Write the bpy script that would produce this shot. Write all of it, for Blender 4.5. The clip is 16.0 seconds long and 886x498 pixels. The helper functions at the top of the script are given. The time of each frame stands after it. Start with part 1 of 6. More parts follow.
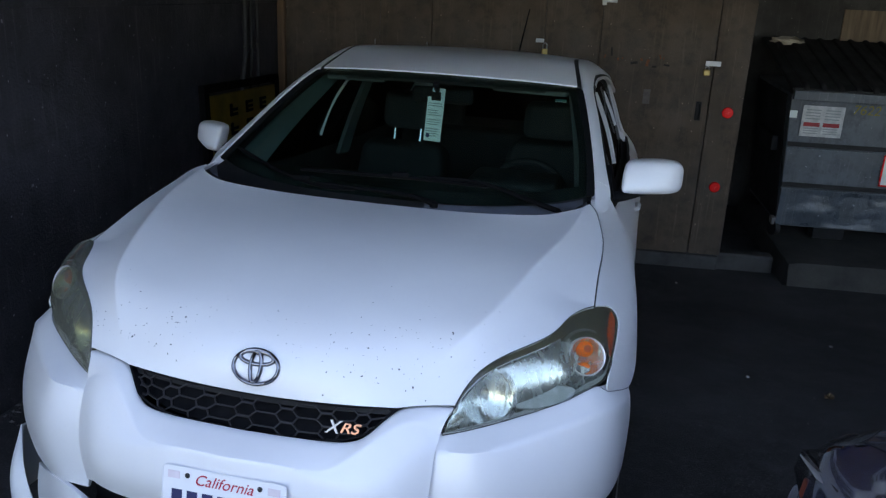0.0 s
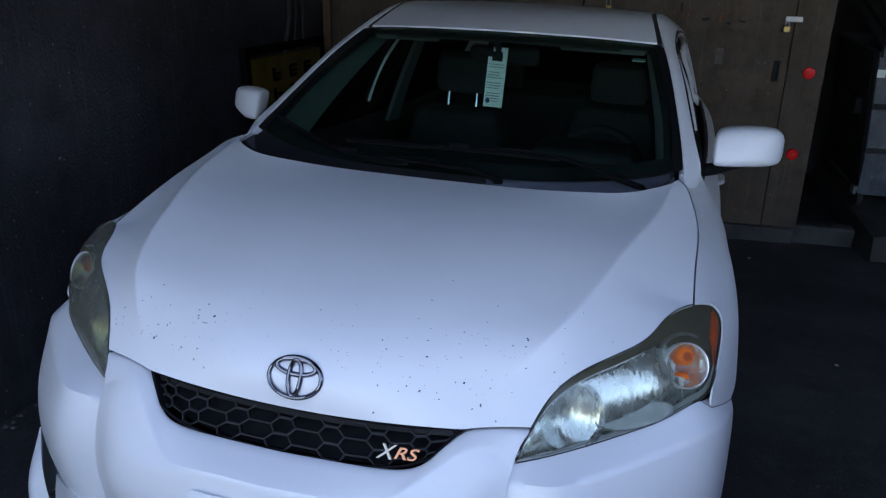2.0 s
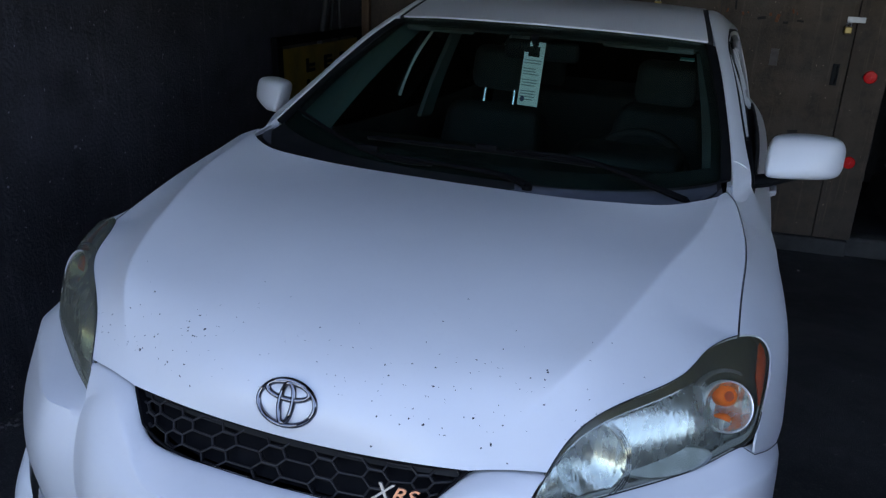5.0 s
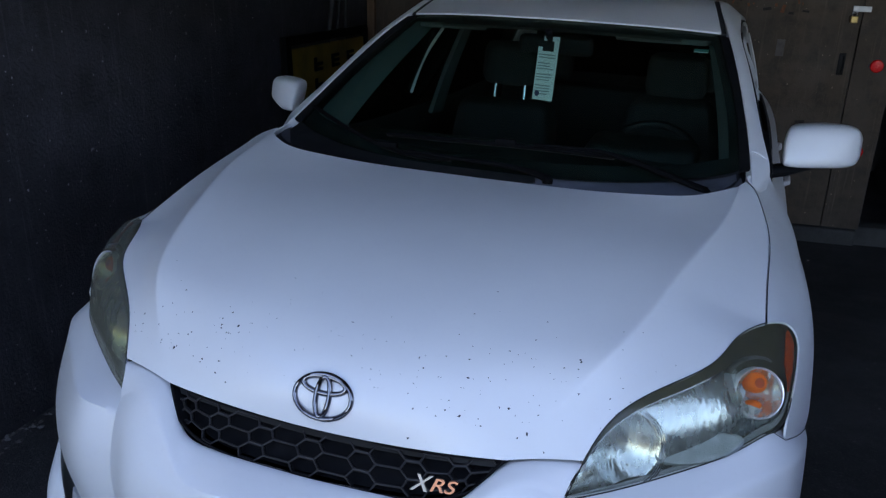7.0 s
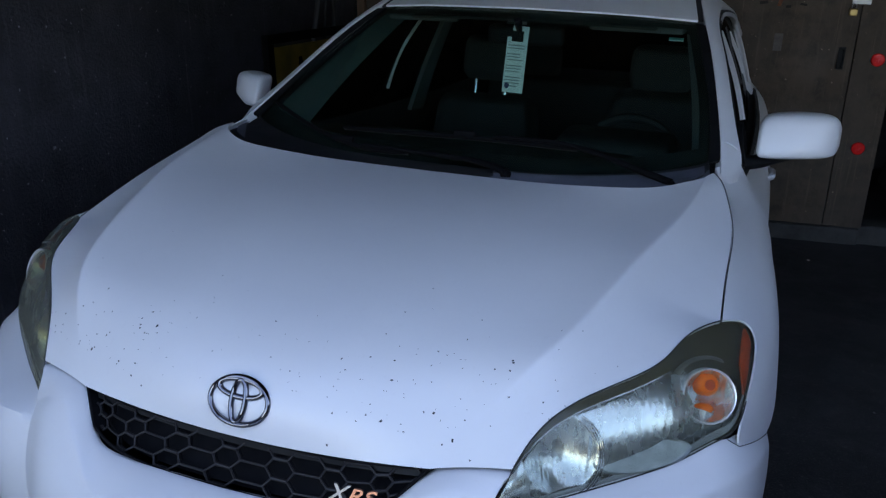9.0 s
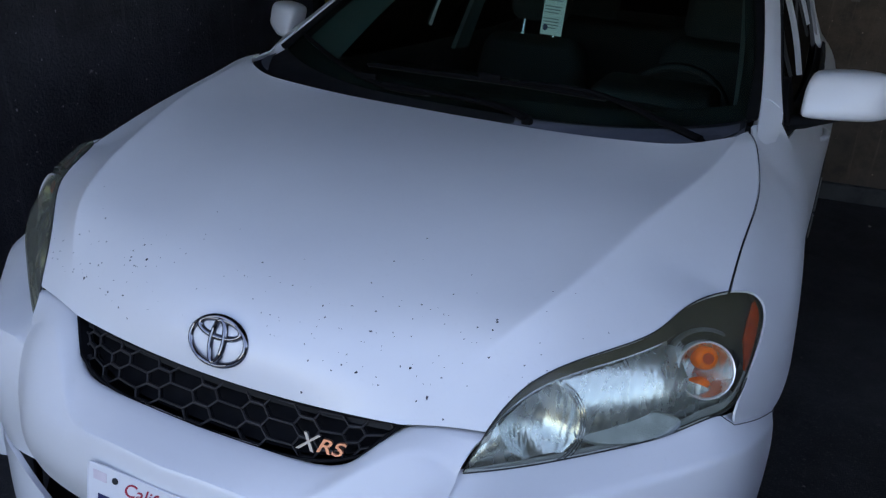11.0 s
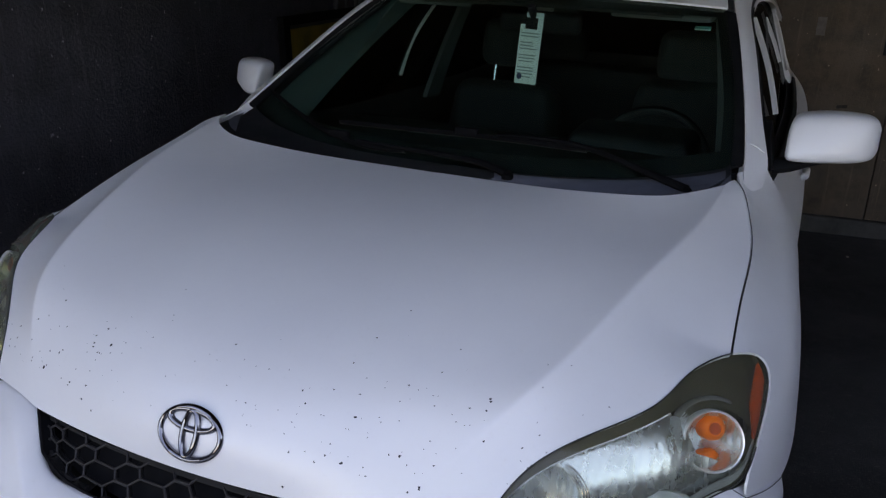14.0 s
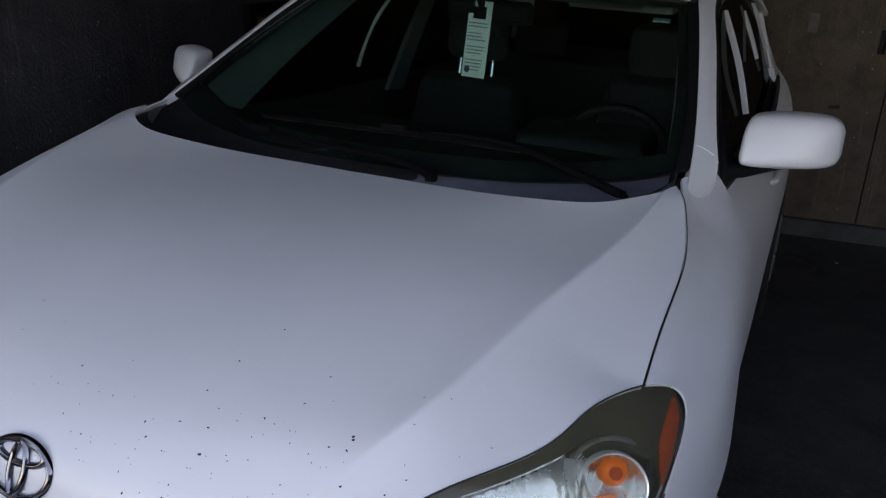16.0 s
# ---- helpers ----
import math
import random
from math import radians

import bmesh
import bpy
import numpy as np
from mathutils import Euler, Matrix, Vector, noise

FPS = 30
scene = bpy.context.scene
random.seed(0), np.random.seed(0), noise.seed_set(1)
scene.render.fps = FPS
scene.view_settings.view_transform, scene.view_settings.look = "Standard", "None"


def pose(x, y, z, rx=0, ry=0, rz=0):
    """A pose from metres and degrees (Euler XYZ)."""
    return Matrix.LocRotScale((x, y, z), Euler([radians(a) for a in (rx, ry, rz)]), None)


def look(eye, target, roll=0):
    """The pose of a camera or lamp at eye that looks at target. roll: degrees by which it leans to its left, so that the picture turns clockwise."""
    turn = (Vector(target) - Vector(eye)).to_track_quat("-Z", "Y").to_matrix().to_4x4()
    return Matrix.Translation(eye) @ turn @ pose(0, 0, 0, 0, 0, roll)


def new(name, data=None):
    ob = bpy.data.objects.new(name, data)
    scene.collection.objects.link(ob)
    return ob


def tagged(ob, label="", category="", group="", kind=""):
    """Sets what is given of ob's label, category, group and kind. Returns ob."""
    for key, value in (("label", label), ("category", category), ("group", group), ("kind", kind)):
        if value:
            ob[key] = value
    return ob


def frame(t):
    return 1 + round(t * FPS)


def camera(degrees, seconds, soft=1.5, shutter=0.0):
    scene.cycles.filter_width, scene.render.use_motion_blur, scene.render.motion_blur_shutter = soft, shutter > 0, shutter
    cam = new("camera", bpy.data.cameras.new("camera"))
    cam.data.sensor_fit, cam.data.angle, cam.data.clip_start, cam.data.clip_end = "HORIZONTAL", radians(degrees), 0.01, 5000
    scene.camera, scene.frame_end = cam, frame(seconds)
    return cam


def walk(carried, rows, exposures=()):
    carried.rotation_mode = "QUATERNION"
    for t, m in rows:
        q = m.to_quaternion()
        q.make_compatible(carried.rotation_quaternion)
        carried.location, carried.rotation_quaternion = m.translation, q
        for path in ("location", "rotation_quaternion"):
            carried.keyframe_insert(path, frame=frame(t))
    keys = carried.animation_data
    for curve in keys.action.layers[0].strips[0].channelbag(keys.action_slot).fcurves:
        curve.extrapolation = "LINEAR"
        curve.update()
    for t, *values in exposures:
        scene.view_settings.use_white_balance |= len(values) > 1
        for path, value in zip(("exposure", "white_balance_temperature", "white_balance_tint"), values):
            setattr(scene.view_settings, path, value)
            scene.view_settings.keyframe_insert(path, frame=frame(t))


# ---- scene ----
cam = camera(55.47, 16.0, soft=1.3)
PATH = [
    (0, (0.8187, -1.4214, 1.6901), (0.3962, 0.4207, 1.0359), 2.545),
    (0.5, (0.7738, -1.3049, 1.6618), (0.3443, 0.5311, 0.9949), 2.833),
    (1, (0.6843, -1.1550, 1.6206), (0.2671, 0.6837, 0.9532), 3.157),
    (1.5, (0.6774, -1.1406, 1.6230), (0.2147, 0.6698, 0.9100), 2.804),
    (2, (0.6913, -1.1121, 1.6252), (0.1719, 0.6737, 0.8897), 1.486),
    (2.5, (0.6913, -1.0976, 1.6197), (0.1474, 0.6761, 0.8726), 0.942),
    (3, (0.6887, -1.0992, 1.6289), (0.1343, 0.6728, 0.8856), 1.178),
    (5.5, (0.6833, -0.8983, 1.5935), (0.0620, 0.8459, 0.8375), 2.176),
    (6, (0.6653, -0.9155, 1.5960), (0.0306, 0.8203, 0.8317), 1.648),
    (6.5, (0.6591, -0.9383, 1.6031), (0.0356, 0.8042, 0.8447), 1.582),
    (7, (0.6397, -0.9552, 1.5947), (0.0277, 0.7921, 0.8380), 1.292),
    (7.5, (0.6284, -0.9707, 1.6004), (0.0220, 0.7796, 0.8462), 0.654),
    (8, (0.6468, -0.9504, 1.6095), (0.0268, 0.8035, 0.8751), 0.403),
    (8.5, (0.7193, -0.8697, 1.5883), (0.0792, 0.8840, 0.8709), 0.407),
    (9, (0.7597, -0.8185, 1.5406), (0.1115, 0.9196, 0.7932), 0.556),
    (11.5, (0.8676, -0.6972, 1.5340), (0.0967, 0.9210, 0.6467), 2.158),
    (12, (0.8875, -0.6914, 1.5390), (0.1248, 0.9365, 0.6626), 1.826),
    (12.5, (0.8977, -0.6877, 1.5486), (0.1736, 0.9670, 0.6897), 1.756),
    (13, (0.8923, -0.6809, 1.5527), (0.1891, 1.0031, 0.7343), 1.378),
    (13.5, (0.8771, -0.6681, 1.5494), (0.1538, 1.0196, 0.7565), 0.478),
    (14, (0.7909, -0.6264, 1.5490), (0.0694, 1.0602, 0.7523), 0.527),
    (14.5, (0.6894, -0.6191, 1.5520), (-0.0292, 1.0722, 0.7626), 0.834),
    (15, (0.6956, -0.6044, 1.5349), (-0.0233, 1.0887, 0.7498), 1.772),
    (15.5, (0.7789, -0.5181, 1.5238), (0.0505, 1.1590, 0.7134), 2.059),
    (16, (0.9051, -0.3994, 1.5126), (0.1692, 1.2749, 0.7031), 1.249),
]
EXPO = [(0.0, 2.53, 7400, 17), (2.0, 2.22, 6950, 19), (9.0, 2.10, 6950, 19), (11.5, 2.04, 7450, 21), (12.5, 2.12, 8000, 23), (14.0, 2.21, 8850, 25), (16.0, 2.12, 9050, 25)]
walk(cam, [(t, look(eye, target, roll)) for t, eye, target, roll in PATH], EXPO)

# ---- light: open shade, the sky in front of the carport, the sun behind the building ----
SLOPE = 6.5                      # the floor and the car fall away to the back
world = bpy.data.worlds.new("sky")
scene.world = world
world.use_nodes = True
wn = world.node_tree.nodes
sky = wn.new("ShaderNodeTexSky")
sky.sky_type, sky.sun_disc = "NISHITA", False
sky.sun_elevation, sky.sun_rotation = radians(52), radians(20)
wn["Background"].inputs["Strength"].default_value = 0.15
world.node_tree.links.new(sky.outputs[0], wn["Background"].inputs[0])
sun = new("sun", bpy.data.lights.new("sun", "SUN"))
sun.data.energy, sun.data.angle, sun.data.color = 3.0, radians(0.5), (1.0, 0.95, 0.88)
sun.matrix_world = look((3, 8, 12), (0, 0, 0))


# ---- materials ----
def shader(name, base, rough=0.5, metal=0.0, **more):
    m = bpy.data.materials.new(name)
    m.use_nodes = True
    p = m.node_tree.nodes["Principled BSDF"]
    p.inputs["Base Color"].default_value = (*base, 1)
    p.inputs["Roughness"].default_value = rough
    p.inputs["Metallic"].default_value = metal
    for k, v in more.items():
        p.inputs[k.replace("_", " ")].default_value = v
    return m, m.node_tree.nodes, m.node_tree.links, p


def coords(nodes, links, scale):
    co, mp = nodes.new("ShaderNodeTexCoord"), nodes.new("ShaderNodeMapping")
    mp.inputs["Scale"].default_value = scale
    links.new(co.outputs["Object"], mp.inputs["Vector"])
    return mp.outputs["Vector"]


def noise_of(nodes, links, vec, scale, detail=6.0, rough=0.6):
    n = nodes.new("ShaderNodeTexNoise")
    n.inputs["Scale"].default_value, n.inputs["Detail"].default_value, n.inputs["Roughness"].default_value = scale, detail, rough
    links.new(vec, n.inputs["Vector"])
    return n.outputs["Fac"]


def ramp(nodes, links, fac, stops):
    r = nodes.new("ShaderNodeValToRGB")
    el = r.color_ramp.elements
    while len(el) < len(stops):
        el.new(0.5)
    for e, (p, c) in zip(el, stops):
        e.position, e.color = p, (*c, 1) if len(c) == 3 else c
    links.new(fac, r.inputs["Fac"])
    return r.outputs["Color"]


def mixed(nodes, links, fac, a, b, mode="MIX"):
    m = nodes.new("ShaderNodeMix")
    m.data_type, m.blend_type = "RGBA", mode
    for sock, v in ((m.inputs[0], fac), (m.inputs[6], a), (m.inputs[7], b)):
        if isinstance(v, bpy.types.NodeSocket):
            links.new(v, sock)
        elif isinstance(v, float):
            sock.default_value = v
        else:
            sock.default_value = (*v, 1)
    return m.outputs[2]


def bump(nodes, links, p, height, strength, distance=0.01):
    b = nodes.new("ShaderNodeBump")
    b.inputs["Strength"].default_value, b.inputs["Distance"].default_value = strength, distance
    links.new(height, b.inputs["Height"])
    links.new(b.outputs["Normal"], p.inputs["Normal"])


def plain(name, base, rough=0.5, metal=0.0, var=0.12, scale=14.0, relief=0.0, **more):
    """A surface with a soft mottle of its own colour and uneven gloss."""
    m, n, l, p = shader(name, base, rough, metal, **more)
    v = coords(n, l, (1, 1, 1))
    f = noise_of(n, l, v, scale)
    lo, hi = tuple(c * (1 - var) for c in base), tuple(min(1, c * (1 + var)) for c in base)
    l.new(ramp(n, l, f, [(0.3, lo), (0.7, hi)]), p.inputs["Base Color"])
    g = noise_of(n, l, v, scale * 0.35, 4)
    l.new(ramp(n, l, g, [(0.3, (rough * 0.85,) * 3), (0.75, (min(1, rough * 1.2),) * 3)]), p.inputs["Roughness"])
    if relief:
        bump(n, l, p, noise_of(n, l, v, scale * 6), relief)
    return m


def paint_white():
    """Clear-coated white paint, a little chalky with age, dusty, with a faint orange peel."""
    m, n, l, p = shader("white_car_paint", (0.72, 0.72, 0.73), 0.42)
    p.inputs["Coat Weight"].default_value = 0.7
    p.inputs["Coat Roughness"].default_value = 0.28
    v = coords(n, l, (1, 1, 1))
    f = noise_of(n, l, v, 2.2, 5)
    base = ramp(n, l, f, [(0.3, (0.70, 0.70, 0.71)), (0.7, (0.76, 0.76, 0.76))])
    d = noise_of(n, l, v, 90, 3)
    base = mixed(n, l, ramp(n, l, d, [(0.62, (0, 0, 0)), (0.8, (0.10, 0.10, 0.10))]), base, (0.45, 0.43, 0.40))
    l.new(base, p.inputs["Base Color"])
    g = noise_of(n, l, v, 6, 5)
    l.new(ramp(n, l, g, [(0.3, (0.36,) * 3), (0.75, (0.5,) * 3)]), p.inputs["Roughness"])
    bump(n, l, p, noise_of(n, l, v, 260, 2), 0.02, 0.002)
    return m


def glass_pane(name, tint, gloss_rough=0.01, least=0.02, haze=0.0, most=0.6, dust=(0.62, 0.60, 0.46)):
    """Clear glass: tinted light straight through, and a gloss that grows towards grazing views."""
    m = bpy.data.materials.new(name)
    m.use_nodes = True
    n, l = m.node_tree.nodes, m.node_tree.links
    n.remove(n["Principled BSDF"])
    tr, gl, mx, lw, mr = n.new("ShaderNodeBsdfTransparent"), n.new("ShaderNodeBsdfGlossy"), n.new("ShaderNodeMixShader"), n.new("ShaderNodeLayerWeight"), n.new("ShaderNodeMath")
    tr.inputs[0].default_value, gl.inputs["Roughness"].default_value, lw.inputs["Blend"].default_value = (*tint, 1), gloss_rough, 0.5
    pw = n.new("ShaderNodeMath")
    pw.operation, pw.inputs[1].default_value = "POWER", 4.0
    mr.operation, mr.inputs[1].default_value, mr.inputs[2].default_value = "MULTIPLY_ADD", most, least
    l.new(lw.outputs["Facing"], pw.inputs[0]), l.new(pw.outputs[0], mr.inputs[0]), l.new(mr.outputs[0], mx.inputs[0])
    l.new(tr.outputs[0], mx.inputs[1]), l.new(gl.outputs[0], mx.inputs[2])
    out = mx
    if haze:
        df, mh = n.new("ShaderNodeBsdfDiffuse"), n.new("ShaderNodeMixShader")
        df.inputs[0].default_value, mh.inputs[0].default_value = (*dust, 1), haze
        l.new(mx.outputs[0], mh.inputs[1]), l.new(df.outputs[0], mh.inputs[2])
        out = mh
    l.new(out.outputs[0], n["Material Output"].inputs["Surface"])
    return m


def wall_paint(name, base, streak, relief=0.5, gloss=0.72, flake=0.70):
    """Old dark paint: mottled, with stains, pale runs down it, flakes and scuffs."""
    m, n, l, p = shader(name, base, gloss)
    v = coords(n, l, (1, 1, 1))
    dark, pale = tuple(x * 0.45 for x in base), tuple(min(1, x * 3.2) for x in streak)
    c = ramp(n, l, noise_of(n, l, v, 1.3, 6), [(0.3, tuple(x * 0.55 for x in base)), (0.72, tuple(x * 1.5 for x in base))])
    c = mixed(n, l, ramp(n, l, noise_of(n, l, v, 6.5, 8, 0.72), [(0.47, (0, 0, 0)), (0.66, (0.85, 0.85, 0.85))]), c, dark)
    runs = noise_of(n, l, coords(n, l, (11, 11, 0.5)), 3.0, 8, 0.68)
    c = mixed(n, l, ramp(n, l, runs, [(0.56, (0, 0, 0)), (0.74, (0.65, 0.65, 0.65))]), c, streak)
    flakes = noise_of(n, l, v, 21, 5, 0.75)
    c = mixed(n, l, ramp(n, l, flakes, [(flake, (0, 0, 0)), (flake + 0.06, (0.8, 0.8, 0.8))]), c, pale)
    drips = noise_of(n, l, coords(n, l, (24, 24, 0.45)), 2.6, 3, 0.5)
    c = mixed(n, l, ramp(n, l, drips, [(0.655, (0, 0, 0)), (0.685, (0.5, 0.5, 0.5)), (0.72, (0, 0, 0))]), c, streak)
    specks = noise_of(n, l, v, 55, 2, 0.5)
    c = mixed(n, l, ramp(n, l, specks, [(0.725, (0, 0, 0)), (0.755, (0.9, 0.9, 0.9))]), c, pale)
    scuff = noise_of(n, l, coords(n, l, (1.2, 1.2, 16)), 4.0, 6, 0.7)
    c = mixed(n, l, ramp(n, l, scuff, [(0.68, (0, 0, 0)), (0.78, (0.5, 0.5, 0.5))]), c, streak)
    l.new(c, p.inputs["Base Color"])
    g = noise_of(n, l, v, 3.0, 5)
    l.new(ramp(n, l, g, [(0.3, (gloss * 0.75,) * 3), (0.7, (min(1, gloss * 1.2),) * 3)]), p.inputs["Roughness"])
    h = mixed(n, l, 0.5, noise_of(n, l, v, 70, 6), noise_of(n, l, v, 9, 4))
    bump(n, l, p, h, relief, 0.012)
    return m


def asphalt(name, base):
    """Old asphalt: patchy, oil-stained, with pale stones showing in the binder."""
    m, n, l, p = shader(name, base, 0.85)
    v = coords(n, l, (1, 1, 1))
    g = noise_of(n, l, v, 150, 3)
    c = ramp(n, l, noise_of(n, l, v, 0.9, 8, 0.65), [(0.3, tuple(x * 0.45 for x in base)), (0.7, tuple(x * 2.0 for x in base))])
    c = mixed(n, l, ramp(n, l, noise_of(n, l, v, 5.0, 8, 0.7), [(0.5, (0, 0, 0)), (0.72, (0.7, 0.7, 0.7))]), c, tuple(x * 0.4 for x in base))
    dust = noise_of(n, l, v, 11, 9, 0.75)
    c = mixed(n, l, ramp(n, l, dust, [(0.52, (0, 0, 0)), (0.72, (0.75, 0.75, 0.75))]), c, tuple(x * 2.6 for x in base))
    c = mixed(n, l, ramp(n, l, g, [(0.56, (0, 0, 0)), (0.70, (0.7, 0.7, 0.7))]), c, (0.13, 0.125, 0.12))
    crumbs = noise_of(n, l, v, 48, 2, 0.5)
    c = mixed(n, l, ramp(n, l, crumbs, [(0.70, (0, 0, 0)), (0.74, (0.8, 0.8, 0.8))]), c, (0.11, 0.105, 0.10))
    l.new(c, p.inputs["Base Color"])
    l.new(ramp(n, l, noise_of(n, l, v, 2.2, 5), [(0.3, (0.6,) * 3), (0.7, (0.95,) * 3)]), p.inputs["Roughness"])
    bump(n, l, p, mixed(n, l, 0.4, g, dust), 0.9, 0.010)
    return m


def concrete(name, base):
    m, n, l, p = shader(name, base, 0.9)
    v = coords(n, l, (1, 1, 1))
    f, g = noise_of(n, l, v, 3.0, 8, 0.7), noise_of(n, l, v, 70, 4)
    c = ramp(n, l, f, [(0.28, tuple(x * 0.35 for x in base)), (0.5, base), (0.75, tuple(x * 1.6 for x in base))])
    l.new(c, p.inputs["Base Color"])
    bump(n, l, p, mixed(n, l, 0.5, f, g), 0.6, 0.012)
    return m


def wood_board(name, base):
    m, n, l, p = shader(name, base, 0.75)
    f = noise_of(n, l, coords(n, l, (14, 14, 1.2)), 2.0, 8, 0.65)
    l.new(ramp(n, l, f, [(0.25, tuple(x * 0.5 for x in base)), (0.7, tuple(x * 1.3 for x in base))]), p.inputs["Base Color"])
    bump(n, l, p, f, 0.3, 0.006)
    return m


def fluted_chrome():
    """Vacuum-plated plastic with upright flutes, as in a lamp's bowl."""
    m, n, l, p = shader("fluted_chrome", (0.68, 0.72, 0.73), 0.22, 0.90)
    v = coords(n, l, (1, 1, 0.12))
    w = n.new("ShaderNodeTexWave")
    w.wave_type, w.bands_direction = "BANDS", "X"
    w.inputs["Scale"].default_value, w.inputs["Distortion"].default_value, w.inputs["Detail"].default_value = 24.0, 1.2, 2.0
    l.new(v, w.inputs["Vector"])
    f = noise_of(n, l, coords(n, l, (1, 1, 0.35)), 34, 4, 0.55)
    bump(n, l, p, mixed(n, l, 0.80, w.outputs["Color"], f), 0.26, 0.006)
    g = noise_of(n, l, coords(n, l, (1, 1, 0.6)), 45, 4)
    l.new(ramp(n, l, g, [(0.3, (0.16, 0.16, 0.16)), (0.7, (0.34, 0.34, 0.34))]), p.inputs["Roughness"])
    return m


WHITE = paint_white()
GAP = plain("gap_black", (0.006, 0.006, 0.007), 0.8)
TRIM = plain("black_plastic", (0.007, 0.0072, 0.008), 0.7, var=0.25, scale=30, relief=0.08, Specular_IOR_Level=0.15)
COWL = plain("grey_black_plastic", (0.007, 0.0075, 0.009), 0.55, var=0.3, scale=20, relief=0.1)
GRILLE = plain("dark_grille_plastic", (0.0035, 0.0035, 0.0045), 0.8, var=0.2, scale=40, Specular_IOR_Level=0.15)
LETTER = plain("satin_letter_chrome", (0.28, 0.28, 0.30), 0.3, 0.9, var=0.05)
MESH = plain("charcoal_mesh_plastic", (0.0078, 0.0066, 0.0074), 0.58, var=0.2, scale=40)
DARKCHROME = plain("dark_emblem_chrome", (0.20, 0.20, 0.22), 0.10, 1.0, var=0.05)
RUBBER = plain("rubber", (0.012, 0.012, 0.012), 0.7)
CHROME = plain("chrome", (0.40, 0.40, 0.42), 0.07, 1.0, var=0.05)
REFLECTOR = fluted_chrome()
DULLCHROME = plain("dull_chrome", (0.46, 0.47, 0.47), 0.38, 0.7, var=0.1)
STEEL = plain("galvanised_steel", (0.42, 0.42, 0.42), 0.45, 1.0, var=0.2)
GLASS = glass_pane("windscreen_glass", (0.72, 0.84, 0.80))
SIDEGLASS = glass_pane("tinted_side_glass", (0.09, 0.105, 0.105), most=0.2)
DULLLENS = glass_pane("dull_olive_lamp_lens", (0.66, 0.66, 0.54), 0.12, 0.02, haze=0.13, most=0.35, dust=(0.52, 0.53, 0.47))
LENS = glass_pane("hazed_lamp_lens", (0.95, 0.96, 0.92), 0.05, 0.02, haze=0.026, dust=(0.60, 0.60, 0.50), most=0.3)
REARGLASS = glass_pane("dark_rear_glass", (0.015, 0.017, 0.017), 0.01, 0.001)
AMBER = plain("amber_plastic", (0.90, 0.150, 0.000), 0.5, Specular_IOR_Level=0.2)
AMBERDIM = plain("amber_side_marker", (0.38, 0.038, 0.000), 0.5, var=0.35, scale=35, Specular_IOR_Level=0.2)
DARKAMBER = plain("smoked_amber_plastic", (0.16, 0.030, 0.012), 0.3, var=0.3, scale=40)
OLIVE = plain("yellowed_bezel", (0.044, 0.036, 0.015), 0.45, var=0.2, scale=20)
SEAT = plain("charcoal_seat_cloth", (0.020, 0.023, 0.024), 0.95, var=0.2, scale=60, relief=0.3)
LINER = plain("pale_headliner", (0.12, 0.13, 0.13), 0.9, var=0.08)
PILLARTRIM = plain("grey_pillar_trim", (0.095, 0.115, 0.115), 0.8, var=0.08)
HEADLINER = plain("dark_headliner_cloth", (0.03, 0.032, 0.032), 0.95, var=0.1)
DASH = plain("dash_plastic", (0.011, 0.0115, 0.0125), 0.7, var=0.2, scale=40, relief=0.1)
WALL = wall_paint("navy_charcoal_stucco", (0.038, 0.037, 0.045), (0.105, 0.102, 0.112), 0.9, flake=0.655)
BACK = wall_paint("dark_brown_painted_plywood", (0.079, 0.054, 0.036), (0.165, 0.120, 0.084), 0.5, flake=0.68)
ALCOVE = wall_paint("dark_alcove_paint", (0.048, 0.044, 0.040), (0.08, 0.076, 0.07), 0.3)
CEIL = plain("brown_ceiling_plaster", (0.20, 0.140, 0.086), 0.9, var=0.2, scale=3, relief=0.2)
FLOOR = asphalt("old_asphalt", (0.024, 0.023, 0.024))
KERB = concrete("worn_kerb_concrete", (0.050, 0.049, 0.047))
PAD = concrete("grimy_pad_concrete", (0.040, 0.038, 0.034))
BIN = wall_paint("grey_bin_paint", (0.090, 0.103, 0.117), (0.16, 0.17, 0.18), 0.45, 0.48)
LID = plain("black_bin_lid_plastic", (0.012, 0.012, 0.0125), 0.75, var=0.2)
RED = plain("red_reflector", (0.95, 0.012, 0.012), 0.25, var=0.15, scale=60, Coat_Weight=0.7)
PAPER = plain("white_card", (0.70, 0.74, 0.71), 0.7, var=0.04)
PLATEWHITE = plain("white_plate_enamel", (0.78, 0.78, 0.80), 0.4, var=0.03)
INKRED = plain("red_print", (0.45, 0.02, 0.05), 0.5)
INKBLUE = plain("navy_print", (0.015, 0.02, 0.09), 0.5)
INKGREY = plain("grey_print", (0.25, 0.28, 0.28), 0.7)
SIGNYELLOW = plain("dull_yellow_sign", (0.20, 0.14, 0.012), 0.7, var=0.4, scale=4)
BINNUMBER = plain("worn_yellow_paint_pen", (0.20, 0.16, 0.02), 0.7, var=0.4, scale=60)
DIRTYCARD = plain("grimy_white_label", (0.46, 0.46, 0.46), 0.7, var=0.25, scale=25)
DIRTYRED = plain("faded_red_print", (0.32, 0.02, 0.025), 0.6, var=0.2)
BINGLOSS = wall_paint("grey_bin_gloss_paint", (0.075, 0.090, 0.108), (0.15, 0.16, 0.17), 0.5, 0.30)
BRASS = plain("brass", (0.55, 0.40, 0.16), 0.35, 1.0)
